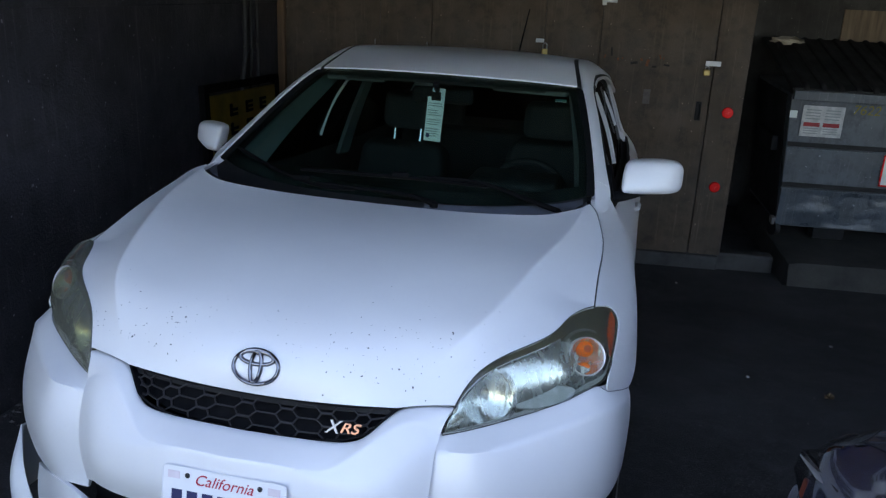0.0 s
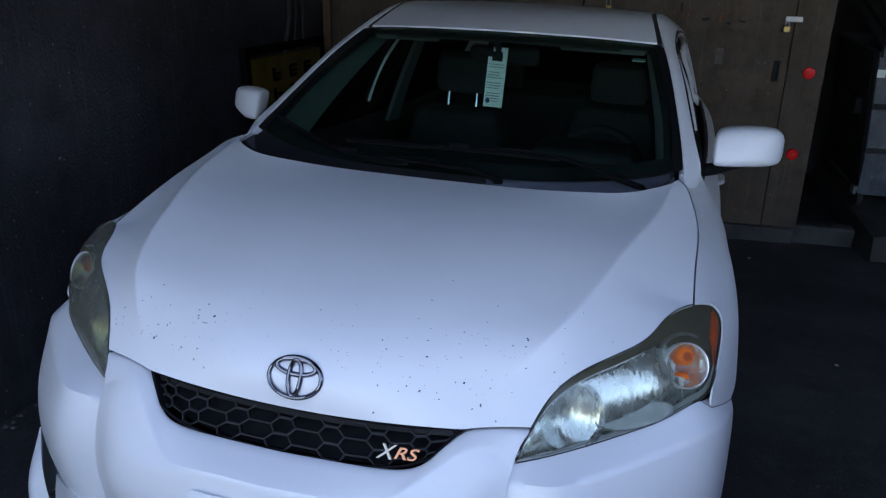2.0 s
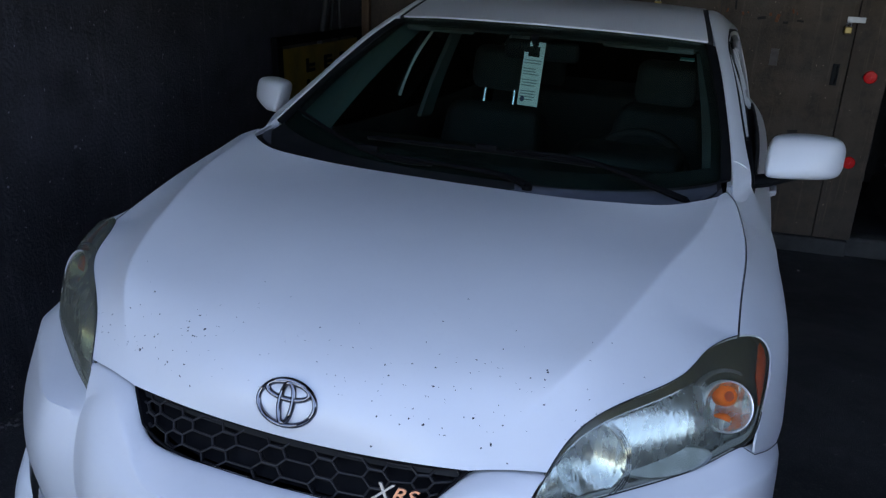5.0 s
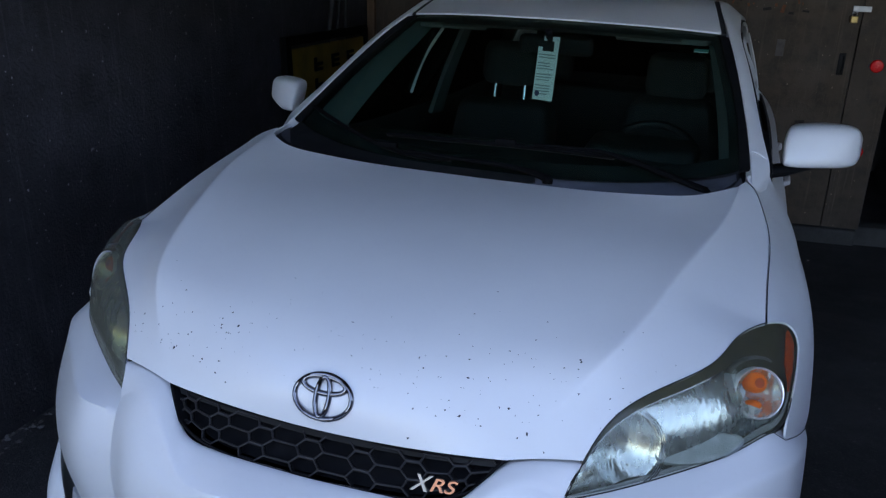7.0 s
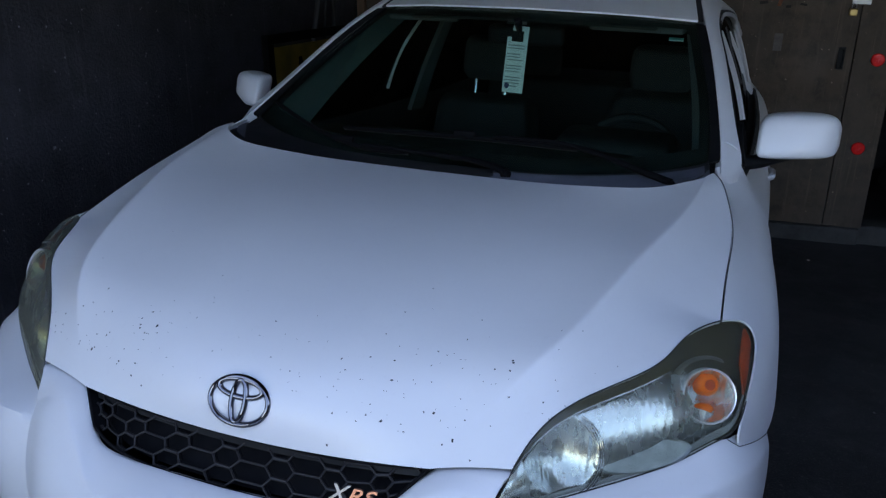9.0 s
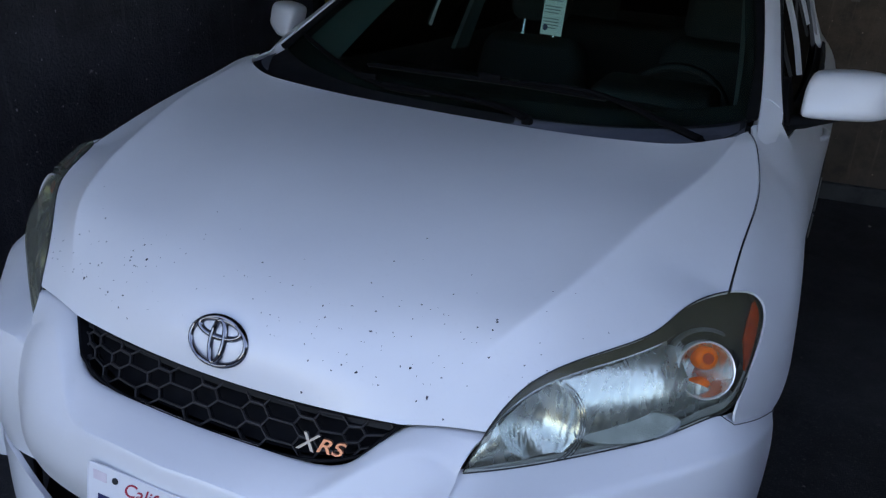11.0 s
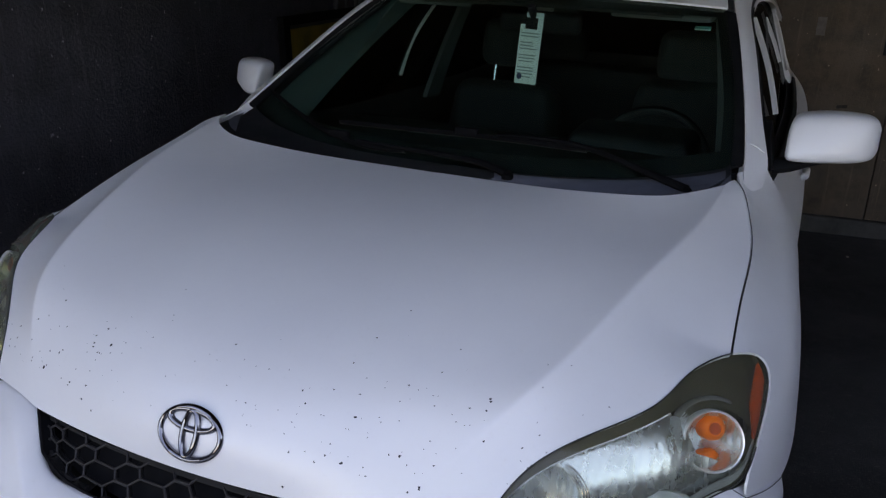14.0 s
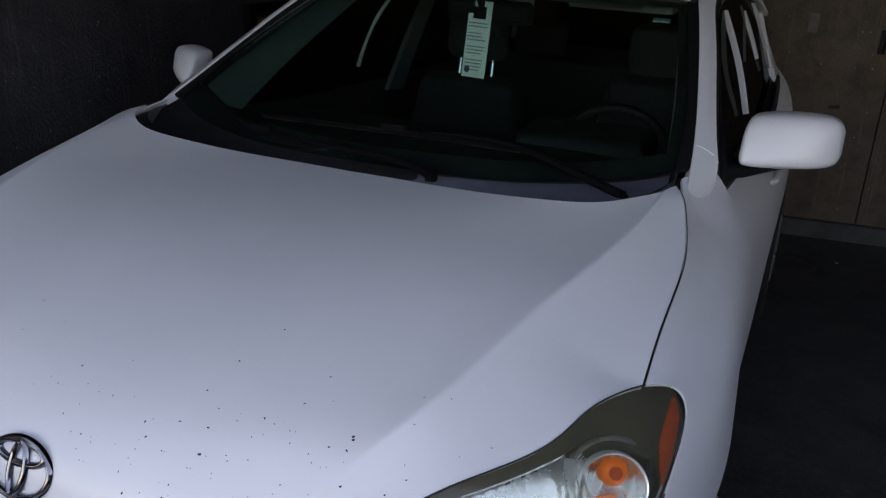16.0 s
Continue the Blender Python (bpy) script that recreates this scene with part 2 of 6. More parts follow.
BROWNWOOD = wood_board("brown_post_wood", (0.13, 0.075, 0.04))
TANWOOD = wood_board("tan_board", (0.19, 0.135, 0.088))
COPPER = plain("copper_foil", (0.56, 0.26, 0.17), 0.3, 0.8)
WIPER = plain("matt_black_wiper", (0.004, 0.004, 0.0045), 0.9, var=0.2, Specular_IOR_Level=0.08)
POST = plain("polished_steel_post", (0.85, 0.85, 0.86), 0.25, 1.0, var=0.04)
LAMPTRAY = plain("grey_lamp_tray", (0.36, 0.39, 0.40), 0.35, 0.4, var=0.1)
SCOOP = plain("grey_scoop_plating", (0.27, 0.295, 0.295), 0.3, 0.75, var=0.3, scale=35, relief=0.25)
RINGSILVER = plain("bright_ring_silver", (0.88, 0.88, 0.90), 0.3, 0.5, var=0.03)
GREYOLIVE = plain("grey_olive_plastic", (0.12, 0.115, 0.095), 0.4, var=0.1)
CONDUIT = plain("dark_grey_conduit_paint", (0.020, 0.0195, 0.0195), 0.6, var=0.25)
STAIN = plain("rubbed_brown_paint", (0.105, 0.092, 0.080), 0.7, var=0.25, scale=30)
RUST = plain("rust_brown", (0.16, 0.055, 0.022), 0.9, var=0.4, scale=60)
SMUDGE = plain("black_smudge", (0.022, 0.018, 0.015), 0.9, var=0.3, scale=50)
SMOKE = plain("smoked_lamp_plastic", (0.012, 0.012, 0.014), 0.2, var=0.2, Coat_Weight=0.5)
# paler than COWL: the sky's sheen on the cowl, put into the colour
PAINTEDSHEEN = plain("painted_sheen_black", (0.085, 0.092, 0.115), 0.4, var=0.2, scale=20)
BLUEPAINT = plain("dark_blue_car_paint", (0.012, 0.014, 0.035), 0.2, Coat_Weight=1.0, Coat_Roughness=0.04)


# ---- building helpers ----
def mesh_object(name, verts, faces, material, parent=None, label="", smooth=False):
    me = bpy.data.meshes.new(name)
    me.from_pydata([tuple(map(float, v)) for v in verts], [], faces)
    me.materials.append(material)
    if smooth:
        me.shade_smooth()
    ob = new(name, me)
    if parent is not None:
        ob.parent = parent
    if label:
        tagged(ob, label)
    return ob


def part(name, bm, material, parent=None, label="", smooth=False, sharp=None):
    me = bpy.data.meshes.new(name)
    bmesh.ops.recalc_face_normals(bm, faces=bm.faces[:])
    bm.to_mesh(me)
    bm.free()
    me.materials.append(material)
    if smooth:
        me.shade_smooth()
        me.set_sharp_from_angle(angle=radians(sharp or 40))
    ob = new(name, me)
    if parent is not None:
        ob.parent = parent
    if label:
        tagged(ob, label)
    return ob


def empty(name, m=None):
    e = new(name)
    e.empty_display_size = 0.1
    if m is not None:
        e.matrix_basis = m
    return e


def add_box(bm, size, at=(0, 0, 0), bevel=0.0, turn=(0, 0, 0), segments=2):
    m = pose(*at, *turn) @ Matrix.Diagonal((*size, 1))
    made = bmesh.ops.create_cube(bm, size=1.0, matrix=m)["verts"]
    if bevel:
        edges = list({e for v in made for e in v.link_edges})
        bmesh.ops.bevel(bm, geom=edges, offset=bevel, segments=segments, profile=0.5, affect="EDGES")
    return bm


def box(size, at=(0, 0, 0), bevel=0.0, turn=(0, 0, 0), segments=2):
    return add_box(bmesh.new(), size, at, bevel, turn, segments)


def add_tube(bm, pts, radius, sides=8, caps=True, flat=1.0):
    """A tube along points; radius may be a list; flat squeezes it upright."""
    pts = [Vector(p) for p in pts]
    rad = radius if isinstance(radius, (list, tuple)) else [radius] * len(pts)
    rings = []
    for i, p in enumerate(pts):
        d = (pts[min(i + 1, len(pts) - 1)] - pts[max(i - 1, 0)]).normalized()
        side = d.cross(Vector((0, 0, 1)))
        side = side.normalized() if side.length > 1e-4 else Vector((1, 0, 0))
        up = side.cross(d).normalized()
        rings.append([bm.verts.new(p + rad[i] * (math.cos(a) * side + flat * math.sin(a) * up)) for a in (2 * math.pi * k / sides for k in range(sides))])
    for a, b in zip(rings, rings[1:]):
        for k in range(sides):
            bm.faces.new((a[k], a[(k + 1) % sides], b[(k + 1) % sides], b[k]))
    if caps:
        bm.faces.new(rings[0][::-1]), bm.faces.new(rings[-1])
    return bm


def tube(pts, radius, sides=8, caps=True, flat=1.0):
    return add_tube(bmesh.new(), pts, radius, sides, caps, flat)


def lathe(profile, m, sides=32, open_end=False):
    """Turns (radius, height) pairs about z, then lays them by m."""
    bm = bmesh.new()
    rings = [[bm.verts.new(m @ Vector((r * math.cos(a), r * math.sin(a), h))) for a in (2 * math.pi * k / sides for k in range(sides))] for r, h in profile]
    for a, b in zip(rings, rings[1:]):
        for k in range(sides):
            bm.faces.new((a[k], a[(k + 1) % sides], b[(k + 1) % sides], b[k]))
    if profile[0][0] > 1e-5:
        bm.faces.new(rings[0][::-1])
    if profile[-1][0] > 1e-5 and not open_end:
        bm.faces.new(rings[-1])
    bmesh.ops.remove_doubles(bm, verts=bm.verts[:], dist=1e-6)
    return bm


def spline(values, n):
    """Natural cubic through rows of values, at n even steps."""
    y = np.asarray(values, float)
    k = len(y)
    if k == 2:
        s = np.linspace(0, 1, n).reshape(-1, *([1] * (y.ndim - 1)))
        return y[0] * (1 - s) + y[1] * s
    a, r = np.eye(k), np.zeros_like(y)
    for i in range(1, k - 1):
        a[i, i - 1 : i + 2] = 1, 4, 1
        r[i] = 6 * (y[i - 1] - 2 * y[i] + y[i + 1])
    m = np.tensordot(np.linalg.inv(a), r, 1)
    s = np.linspace(0, k - 1, n)
    i = np.minimum(s.astype(int), k - 2)
    f = (s - i).reshape(-1, *([1] * (y.ndim - 1)))
    g = 1 - f
    return g * y[i] + f * y[i + 1] + ((g**3 - g) * m[i] + (f**3 - f) * m[i + 1]) / 6


def surface(net, nu, nv):
    """A smooth grid of nu x nv points through a net of control points (rows x columns x 3)."""
    a = spline(np.asarray(net, float), nu)
    return spline(a.transpose(1, 0, 2), nv).transpose(1, 0, 2)


def mirrored(grid):
    """A half grid from the middle line outward, made whole."""
    left = grid[:, 1:][:, ::-1] * (-1, 1, 1)
    return np.concatenate([left, grid], 1)


def normals(g):
    du, dv = np.gradient(g, axis=0), np.gradient(g, axis=1)
    n = np.cross(du, dv)
    return n / np.maximum(np.linalg.norm(n, axis=2, keepdims=True), 1e-9)


def sheet(name, grid, thick, material, parent, label="", outward=(0, -0.5, 1)):
    """A pressed panel: the grid as its outer face, with a rim that turns inward."""
    nu, nv, _ = grid.shape
    n = normals(grid)
    if (n.reshape(-1, 3).mean(0) @ np.array(outward)) < 0:
        n = -n
    inner = grid - n * thick
    verts = np.concatenate([grid.reshape(-1, 3), inner.reshape(-1, 3)])
    off = nu * nv
    at = lambda i, j: i * nv + j
    faces = []
    for i in range(nu - 1):
        for j in range(nv - 1):
            q = (at(i, j), at(i + 1, j), at(i + 1, j + 1), at(i, j + 1))
            faces += [q, tuple(off + k for k in q[::-1])]
    rim = [at(i, 0) for i in range(nu)] + [at(nu - 1, j) for j in range(1, nv)] + [at(i, nv - 1) for i in range(nu - 2, -1, -1)] + [at(0, j) for j in range(nv - 2, 0, -1)]
    for a, b in zip(rim, rim[1:] + rim[:1]):
        faces.append((a, b, b + off, a + off))
    bm = bmesh.new()
    vs = [bm.verts.new(tuple(v)) for v in verts]
    for q in faces:
        try:
            bm.faces.new([vs[k] for k in q])
        except ValueError:
            pass
    bmesh.ops.remove_doubles(bm, verts=bm.verts[:], dist=1e-6)
    return part(name, bm, material, parent, label, smooth=True, sharp=50)


def flip(grid):
    return (grid * (-1, 1, 1))[:, ::-1]


def writing(name, text, size, m, material, parent, depth=0.0008, shear=0.0, label="", bold=0.0):
    cu = bpy.data.curves.new(name, "FONT")
    cu.offset = bold
    cu.body, cu.size, cu.extrude, cu.shear, cu.align_x, cu.align_y = text, size, depth, shear, "CENTER", "CENTER"
    tmp = bpy.data.objects.new(name, cu)
    me = bpy.data.meshes.new_from_object(tmp)
    bpy.data.objects.remove(tmp)
    me.materials.append(material)
    ob = new(name, me)
    ob.parent, ob.matrix_basis = parent, m
    if label:
        tagged(ob, label)
    return ob


# ---- the carport: ground, walls, ceiling ----
SKEW = math.degrees(math.atan(0.101))          # the walls are turned a little against the car
FALL = math.tan(radians(SLOPE))


def ground_height(y):
    """The drive falls to the back and levels out before the rear kerb."""
    if y > 4.2:
        return -FALL * 4.2
    if y < -6:
        return FALL * 6
    return -FALL * y


def build_ground():
    ys = [-400, -60, -20, -9, -6, -5, -4, -3, -2, -1, 0, 1, 2, 3, 3.8, 4.2, 4.6, 5.2, 7, 9, 60, 400]
    xs = [-400, -60, -20, -6, -3, -1.5, 0, 1.5, 3, 6, 20, 60, 400]
    verts = [(x, y, ground_height(y)) for y in ys for x in xs]
    k = len(xs)
    faces = [(j * k + i, j * k + i + 1, (j + 1) * k + i + 1, (j + 1) * k + i) for j in range(len(ys) - 1) for i in range(k - 1)]
    ob = mesh_object("ground", verts, faces, FLOOR)
    tagged(ob, "dark worn asphalt floor of the carport and drive", "ground", kind="structure")


def skewed(x, y, z):
    """From the walls' own axes (x along the back wall, y along the side wall) to the world."""
    c, s = math.cos(radians(SKEW)), math.sin(radians(SKEW))
    return (c * x - s * y, s * x + c * y, z)


def wall_block(name, x0, x1, y0, y1, z0, z1, material, label, category="wall", bevel=0.004):
    bm = box((x1 - x0, y1 - y0, z1 - z0), ((x0 + x1) / 2, (y0 + y1) / 2, (z0 + z1) / 2), bevel)
    ob = part(name, bm, material)
    ob.matrix_basis = pose(0, 0, 0, 0, 0, SKEW)
    return tagged(ob, label, category, kind="structure")


# In the walls' axes the side wall's face is at x = -1.43, the back wall's face at y = 4.81.
LEFT, REAR = -1.43, 4.805
build_ground()
wall_block("wall_west", LEFT - 0.2, LEFT, -1.1, 7.4, -1.2, 2.19, WALL, "navy charcoal painted stucco side wall, scuffed")
wall_block("wall_north", LEFT, 9.4, 6.75, 6.95, -1.2, 2.19, ALCOVE, "dark painted wall at the back of the bin alcove")
# the far side wall is out of view, added to close the space
wall_block("wall_east", 9.4, 9.6, -3.2, 7.4, -1.2, 2.19, WALL, "unseen dark wall added to close the far side")
# out of view: height set to shade the car, warm brown to bounce light
wall_block("ceiling", LEFT - 0.2, 9.6, 0.0, 7.4, 2.19, 2.44, CEIL, "unseen brown carport ceiling that shapes the light", "ceiling")


def build_upper_wall():
    """The upper part of the side wall stands a little proud, its lower edge falling to the back."""
    bm = bmesh.new()
    add_box(bm, (0.020, 8.4, 0.78), (LEFT + 0.004, 3.15, 1.79), 0.004)
    for v in bm.verts:
        if v.co.z < 1.6:
            v.co.z += -0.036 * (v.co.y - 2.6)
    ob = part("wall_west_upper", bm, WALL)
    ob.matrix_basis = pose(0, 0, 0, 0, 0, SKEW)
    tagged(ob, "navy charcoal upper wall face with a lower lip", "wall", kind="structure")


build_upper_wall()


# ---- the white car; its own axes: x to its left side, y to its tail, z up from the floor ----
CAR = pose(0, 0, 0, -SLOPE, 0, 0)

HOOD_HOLLOW, HOOD_ROUND = 0.010, 2.4
# the hood's lines from nose to windscreen: its middle, its raised crest, its rear edge and the gap beside the wing
HOOD_CENTRE = [(0, 0.128, 0.712), (0, 0.142, 0.790), (0, 0.200, 0.848), (0, 0.320, 0.905), (0, 0.550, 0.967), (0, 0.820, 1.012), (0, 1.030, 1.0345)]
HOOD_CREST = [(0.348, 0.152, 0.7245), (0.405, 0.202, 0.796), (0.461, 0.267, 0.865), (0.5205, 0.382, 0.9226), (0.5833, 0.600, 0.9885), (0.646, 0.870, 1.045), (0.668, 1.098, 1.0825)]
HOOD_REAR = [(0, 1.030, 1.0345), (0.16, 1.026, 1.036), (0.32, 1.012, 1.0415), (0.46, 1.001, 1.052), (0.56, 1.010, 1.0615), (0.63, 1.0505, 1.0755), (0.668, 1.098, 1.0825)]
HOOD_GAP = [(0.7525, 0.588, 0.9036), (0.7495, 0.7452, 0.9569), (0.744, 0.9453, 1.0144), (0.7213, 1.0544, 1.0553), (0.7052, 1.1039, 1.0764), (0.685, 1.150, 1.0872)]
FENDER = [
    [(0.7565, 0.593, 0.9045), (0.797, 0.6225, 0.8985), (0.8245, 0.586, 0.8550), (0.8150, 0.4765, 0.7670), (0.815, 0.465, 0.724)],
    [(0.755, 0.700, 0.945), (0.804, 0.720, 0.908), (0.848, 0.720, 0.863), (0.866, 0.690, 0.78), (0.872, 0.668, 0.672)],
    [(0.746, 0.950, 1.008), (0.787, 0.945, 0.956), (0.846, 0.940, 0.900), (0.872, 0.930, 0.81), (0.882, 0.900, 0.70)],
    [(0.697, 1.165, 1.079), (0.744, 1.180, 1.024), (0.824, 1.190, 0.946), (0.860, 1.200, 0.82), (0.864, 1.210, 0.60)],
    [(0.695, 1.236, 1.091), (0.754, 1.290, 1.036), (0.823, 1.300, 0.953), (0.857, 1.305, 0.815), (0.857, 1.310, 0.52)],
    [(0.740, 1.326, 1.094), (0.768, 1.404, 1.036), (0.820, 1.407, 0.954), (0.851, 1.411, 0.81), (0.849, 1.412, 0.45)],
]
BUMPER_SHELF = [
    [(0, 0.090, 0.634), (0.16, 0.094, 0.636), (0.286, 0.112, 0.654), (0.354, 0.192, 0.7150), (0.482, 0.222, 0.7315)],
    [(0, 0.074, 0.640), (0.16, 0.078, 0.642), (0.280, 0.096, 0.658), (0.352, 0.158, 0.7142), (0.478, 0.186, 0.7295)],
    [(0, 0.030, 0.627), (0.155, 0.038, 0.627), (0.262, 0.064, 0.640), (0.355, 0.141, 0.7110), (0.468, 0.170, 0.7220)],
    [(0, -0.004, 0.615), (0.148, 0.007, 0.612), (0.248, 0.036, 0.622), (0.362, 0.120, 0.7040), (0.459, 0.147, 0.6960)],
    [(0, -0.008, 0.612), (0.149, 0.003, 0.609), (0.250, 0.031, 0.618), (0.367, 0.111, 0.6970), (0.455, 0.139, 0.6790)],
]
BUMPER_TOP = [
    [(0, -0.008, 0.612), (0.149, 0.003, 0.609), (0.250, 0.031, 0.618), (0.367, 0.111, 0.6970), (0.455, 0.139, 0.6790)],
    [(0, -0.011, 0.600), (0.155, 0.000, 0.598), (0.265, 0.026, 0.606), (0.385, 0.094, 0.672), (0.454, 0.130, 0.665)],
    [(0, -0.014, 0.560), (0.170, -0.003, 0.562), (0.318, 0.025, 0.583), (0.400, 0.071, 0.620), (0.451, 0.108, 0.630)],
    [(0, -0.010, 0.500), (0.185, -0.001, 0.500), (0.345, 0.026, 0.508), (0.410, 0.060, 0.522), (0.448, 0.088, 0.530)],
    [(0, 0.022, 0.432), (0.19, 0.028, 0.432), (0.33, 0.048, 0.434), (0.396, 0.074, 0.434), (0.432, 0.096, 0.424)],
]
BUMPER_SIDE = [
    [(0.432, 0.122, 0.644), (0.510, 0.124, 0.653), (0.580, 0.152, 0.661), (0.720, 0.290, 0.681), (0.834, 0.435, 0.690), (0.876, 0.640, 0.650)],
    [(0.430, 0.106, 0.560), (0.528, 0.106, 0.560), (0.622, 0.152, 0.570), (0.768, 0.290, 0.575), (0.852, 0.445, 0.585), (0.882, 0.655, 0.580)],
    [(0.430, 0.106, 0.470), (0.535, 0.112, 0.470), (0.638, 0.165, 0.470), (0.775, 0.292, 0.470), (0.855, 0.445, 0.475), (0.880, 0.640, 0.490)],
    [(0.440, 0.108, 0.395), (0.525, 0.122, 0.392), (0.628, 0.185, 0.385), (0.760, 0.297, 0.408), (0.845, 0.447, 0.450), (0.875, 0.600, 0.450)],
]
LIP = [
    [(0, 0.030, 0.330), (0.25, 0.045, 0.330), (0.470, 0.092, 0.388), (0.625, 0.178, 0.378), (0.752, 0.296, 0.368), (0.845, 0.440, 0.362), (0.875, 0.600, 0.362)],
    [(0, 0.010, 0.270), (0.25, 0.025, 0.270), (0.475, 0.086, 0.290), (0.628, 0.184, 0.290), (0.785, 0.285, 0.290), (0.875, 0.430, 0.290), (0.890, 0.580, 0.290)],
    [(0, 0.030, 0.190), (0.25, 0.045, 0.190), (0.475, 0.104, 0.190), (0.632, 0.205, 0.190), (0.800, 0.300, 0.190), (0.885, 0.430, 0.190), (0.895, 0.570, 0.190)],
]
FLARE = [
    [(0.868, 0.392, 0.372), (0.874, 0.398, 0.366), (0.882, 0.470, 0.362), (0.888, 0.600, 0.360)],
    [(0.826, 0.340, 0.305), (0.862, 0.338, 0.284), (0.886, 0.430, 0.280), (0.892, 0.600, 0.280)],
    [(0.800, 0.322, 0.235), (0.850, 0.312, 0.222), (0.884, 0.415, 0.215), (0.895, 0.580, 0.210)],
    [(0.770, 0.312, 0.165), (0.838, 0.305, 0.160), (0.884, 0.410, 0.155), (0.895, 0.580, 0.150)],
]
LAMP_TOP = [(0.458, 0.155, 0.677), (0.4788, 0.1847, 0.7395), (0.5166, 0.2442, 0.8048), (0.5904, 0.3246, 0.8437), (0.666, 0.4127, 0.8704), (0.7032, 0.5011, 0.8973), (0.7559, 0.5912, 0.9046), (0.792, 0.619, 0.901)]
LAMP_LOW = [(0.4583, 0.153, 0.6748), (0.4973, 0.1823, 0.6775), (0.5605, 0.2262, 0.688), (0.6448, 0.2910, 0.7055), (0.7203, 0.3563, 0.7236), (0.7755, 0.4236, 0.7396), (0.8125, 0.4745, 0.7690), (0.8205, 0.5910, 0.8620)]
SCREEN = [
    [(0, 1.06, 1.035), (0.25, 1.08, 1.04), (0.48, 1.15, 1.055), (0.668, 1.26, 1.095)],
    [(0, 1.30, 1.195), (0.24, 1.32, 1.197), (0.46, 1.385, 1.203), (0.640, 1.49, 1.220)],
    [(0, 1.55, 1.340), (0.22, 1.57, 1.339), (0.42, 1.63, 1.336), (0.592, 1.71, 1.338)],
    [(0, 1.79, 1.452), (0.20, 1.81, 1.450), (0.38, 1.85, 1.446), (0.545, 1.916, 1.438)],
]
ROOF = [
    [(0, 1.795, 1.458), (0.20, 1.815, 1.456), (0.38, 1.855, 1.452), (0.548, 1.92, 1.444)],
    [(0, 2.05, 1.530), (0.19, 2.06, 1.529), (0.36, 2.09, 1.527), (0.511, 2.13, 1.527)],
    [(0, 2.50, 1.572), (0.18, 2.49, 1.570), (0.34, 2.46, 1.565), (0.491, 2.42, 1.557)],
    [(0, 3.20, 1.565), (0.18, 3.20, 1.562), (0.34, 3.20, 1.554), (0.489, 3.20, 1.540)],
    [(0, 3.95, 1.480), (0.18, 3.95, 1.478), (0.34, 3.94, 1.470), (0.490, 3.92, 1.452)],
]
PILLAR = [
    [(0.704, 1.186, 1.060), (0.724, 1.225, 1.052), (0.740, 1.285, 1.042)],
    [(0.698, 1.236, 1.093), (0.720, 1.272, 1.096), (0.744, 1.322, 1.100)],
    [(0.675, 1.408, 1.180), (0.694, 1.428, 1.182), (0.713, 1.455, 1.180)],
    [(0.616, 1.706, 1.346), (0.636, 1.718, 1.346), (0.655, 1.737, 1.336)],
    [(0.568, 1.926, 1.446), (0.590, 1.932, 1.446), (0.613, 1.947, 1.431)],
    [(0.529, 2.130, 1.524), (0.560, 2.140, 1.519), (0.602, 2.150, 1.486)],
    [(0.509, 2.430, 1.554), (0.545, 2.450, 1.546), (0.600, 2.470, 1.501)],
    [(0.507, 3.200, 1.539), (0.545, 3.200, 1.533), (0.610, 3.200, 1.492)],
    [(0.508, 3.900, 1.452), (0.550, 3.880, 1.446), (0.627, 3.860, 1.412)],
]
DOORS = [
    [(0.760, 1.411, 1.030), (0.812, 1.413, 0.952), (0.843, 1.416, 0.81), (0.842, 1.416, 0.55), (0.830, 1.416, 0.26)],
    [(0.772, 1.900, 1.020), (0.830, 1.900, 0.93), (0.852, 1.900, 0.79), (0.856, 1.900, 0.55), (0.842, 1.900, 0.25)],
    [(0.780, 2.400, 1.030), (0.832, 2.400, 0.94), (0.858, 2.400, 0.79), (0.860, 2.400, 0.55), (0.844, 2.400, 0.25)],
    [(0.776, 3.100, 1.060), (0.828, 3.100, 0.97), (0.860, 3.100, 0.79), (0.860, 3.100, 0.58), (0.844, 3.100, 0.26)],
    [(0.745, 3.700, 1.120), (0.815, 3.700, 1.02), (0.852, 3.700, 0.79), (0.854, 3.700, 0.62), (0.842, 3.700, 0.40)],
    [(0.660, 4.200, 1.180), (0.740, 4.230, 1.03), (0.770, 4.260, 0.79), (0.780, 4.270, 0.62), (0.770, 4.260, 0.35)],
]


def chord_spline(values, knots, n):
    """Natural cubic through rows of values at uneven knots, at n even steps."""
    y, t = np.asarray(values, float), np.asarray(knots, float)
    k, h = len(t), np.diff(t)
    a, r = np.eye(k), np.zeros_like(y)
    for i in range(1, k - 1):
        a[i, i - 1 : i + 2] = h[i - 1], 2 * (h[i - 1] + h[i]), h[i]
        r[i] = 6 * ((y[i + 1] - y[i]) / h[i] - (y[i] - y[i - 1]) / h[i - 1])
    m = np.tensordot(np.linalg.inv(a), r, 1)
    s = np.linspace(t[0], t[-1], n)
    i = np.clip(np.searchsorted(t, s, side="right") - 1, 0, k - 2)
    shape = (-1,) + (1,) * (y.ndim - 1)
    d = h[i].reshape(shape)
    f = ((s - t[i]) / h[i]).reshape(shape)
    g = 1 - f
    return g * y[i] + f * y[i + 1] + d * d * ((g**3 - g) * m[i] + (f**3 - f) * m[i + 1]) / 6


HOOD_KNOTS = [0.0, 0.08, 0.16, 0.29, 0.50, 0.77, 1.0]


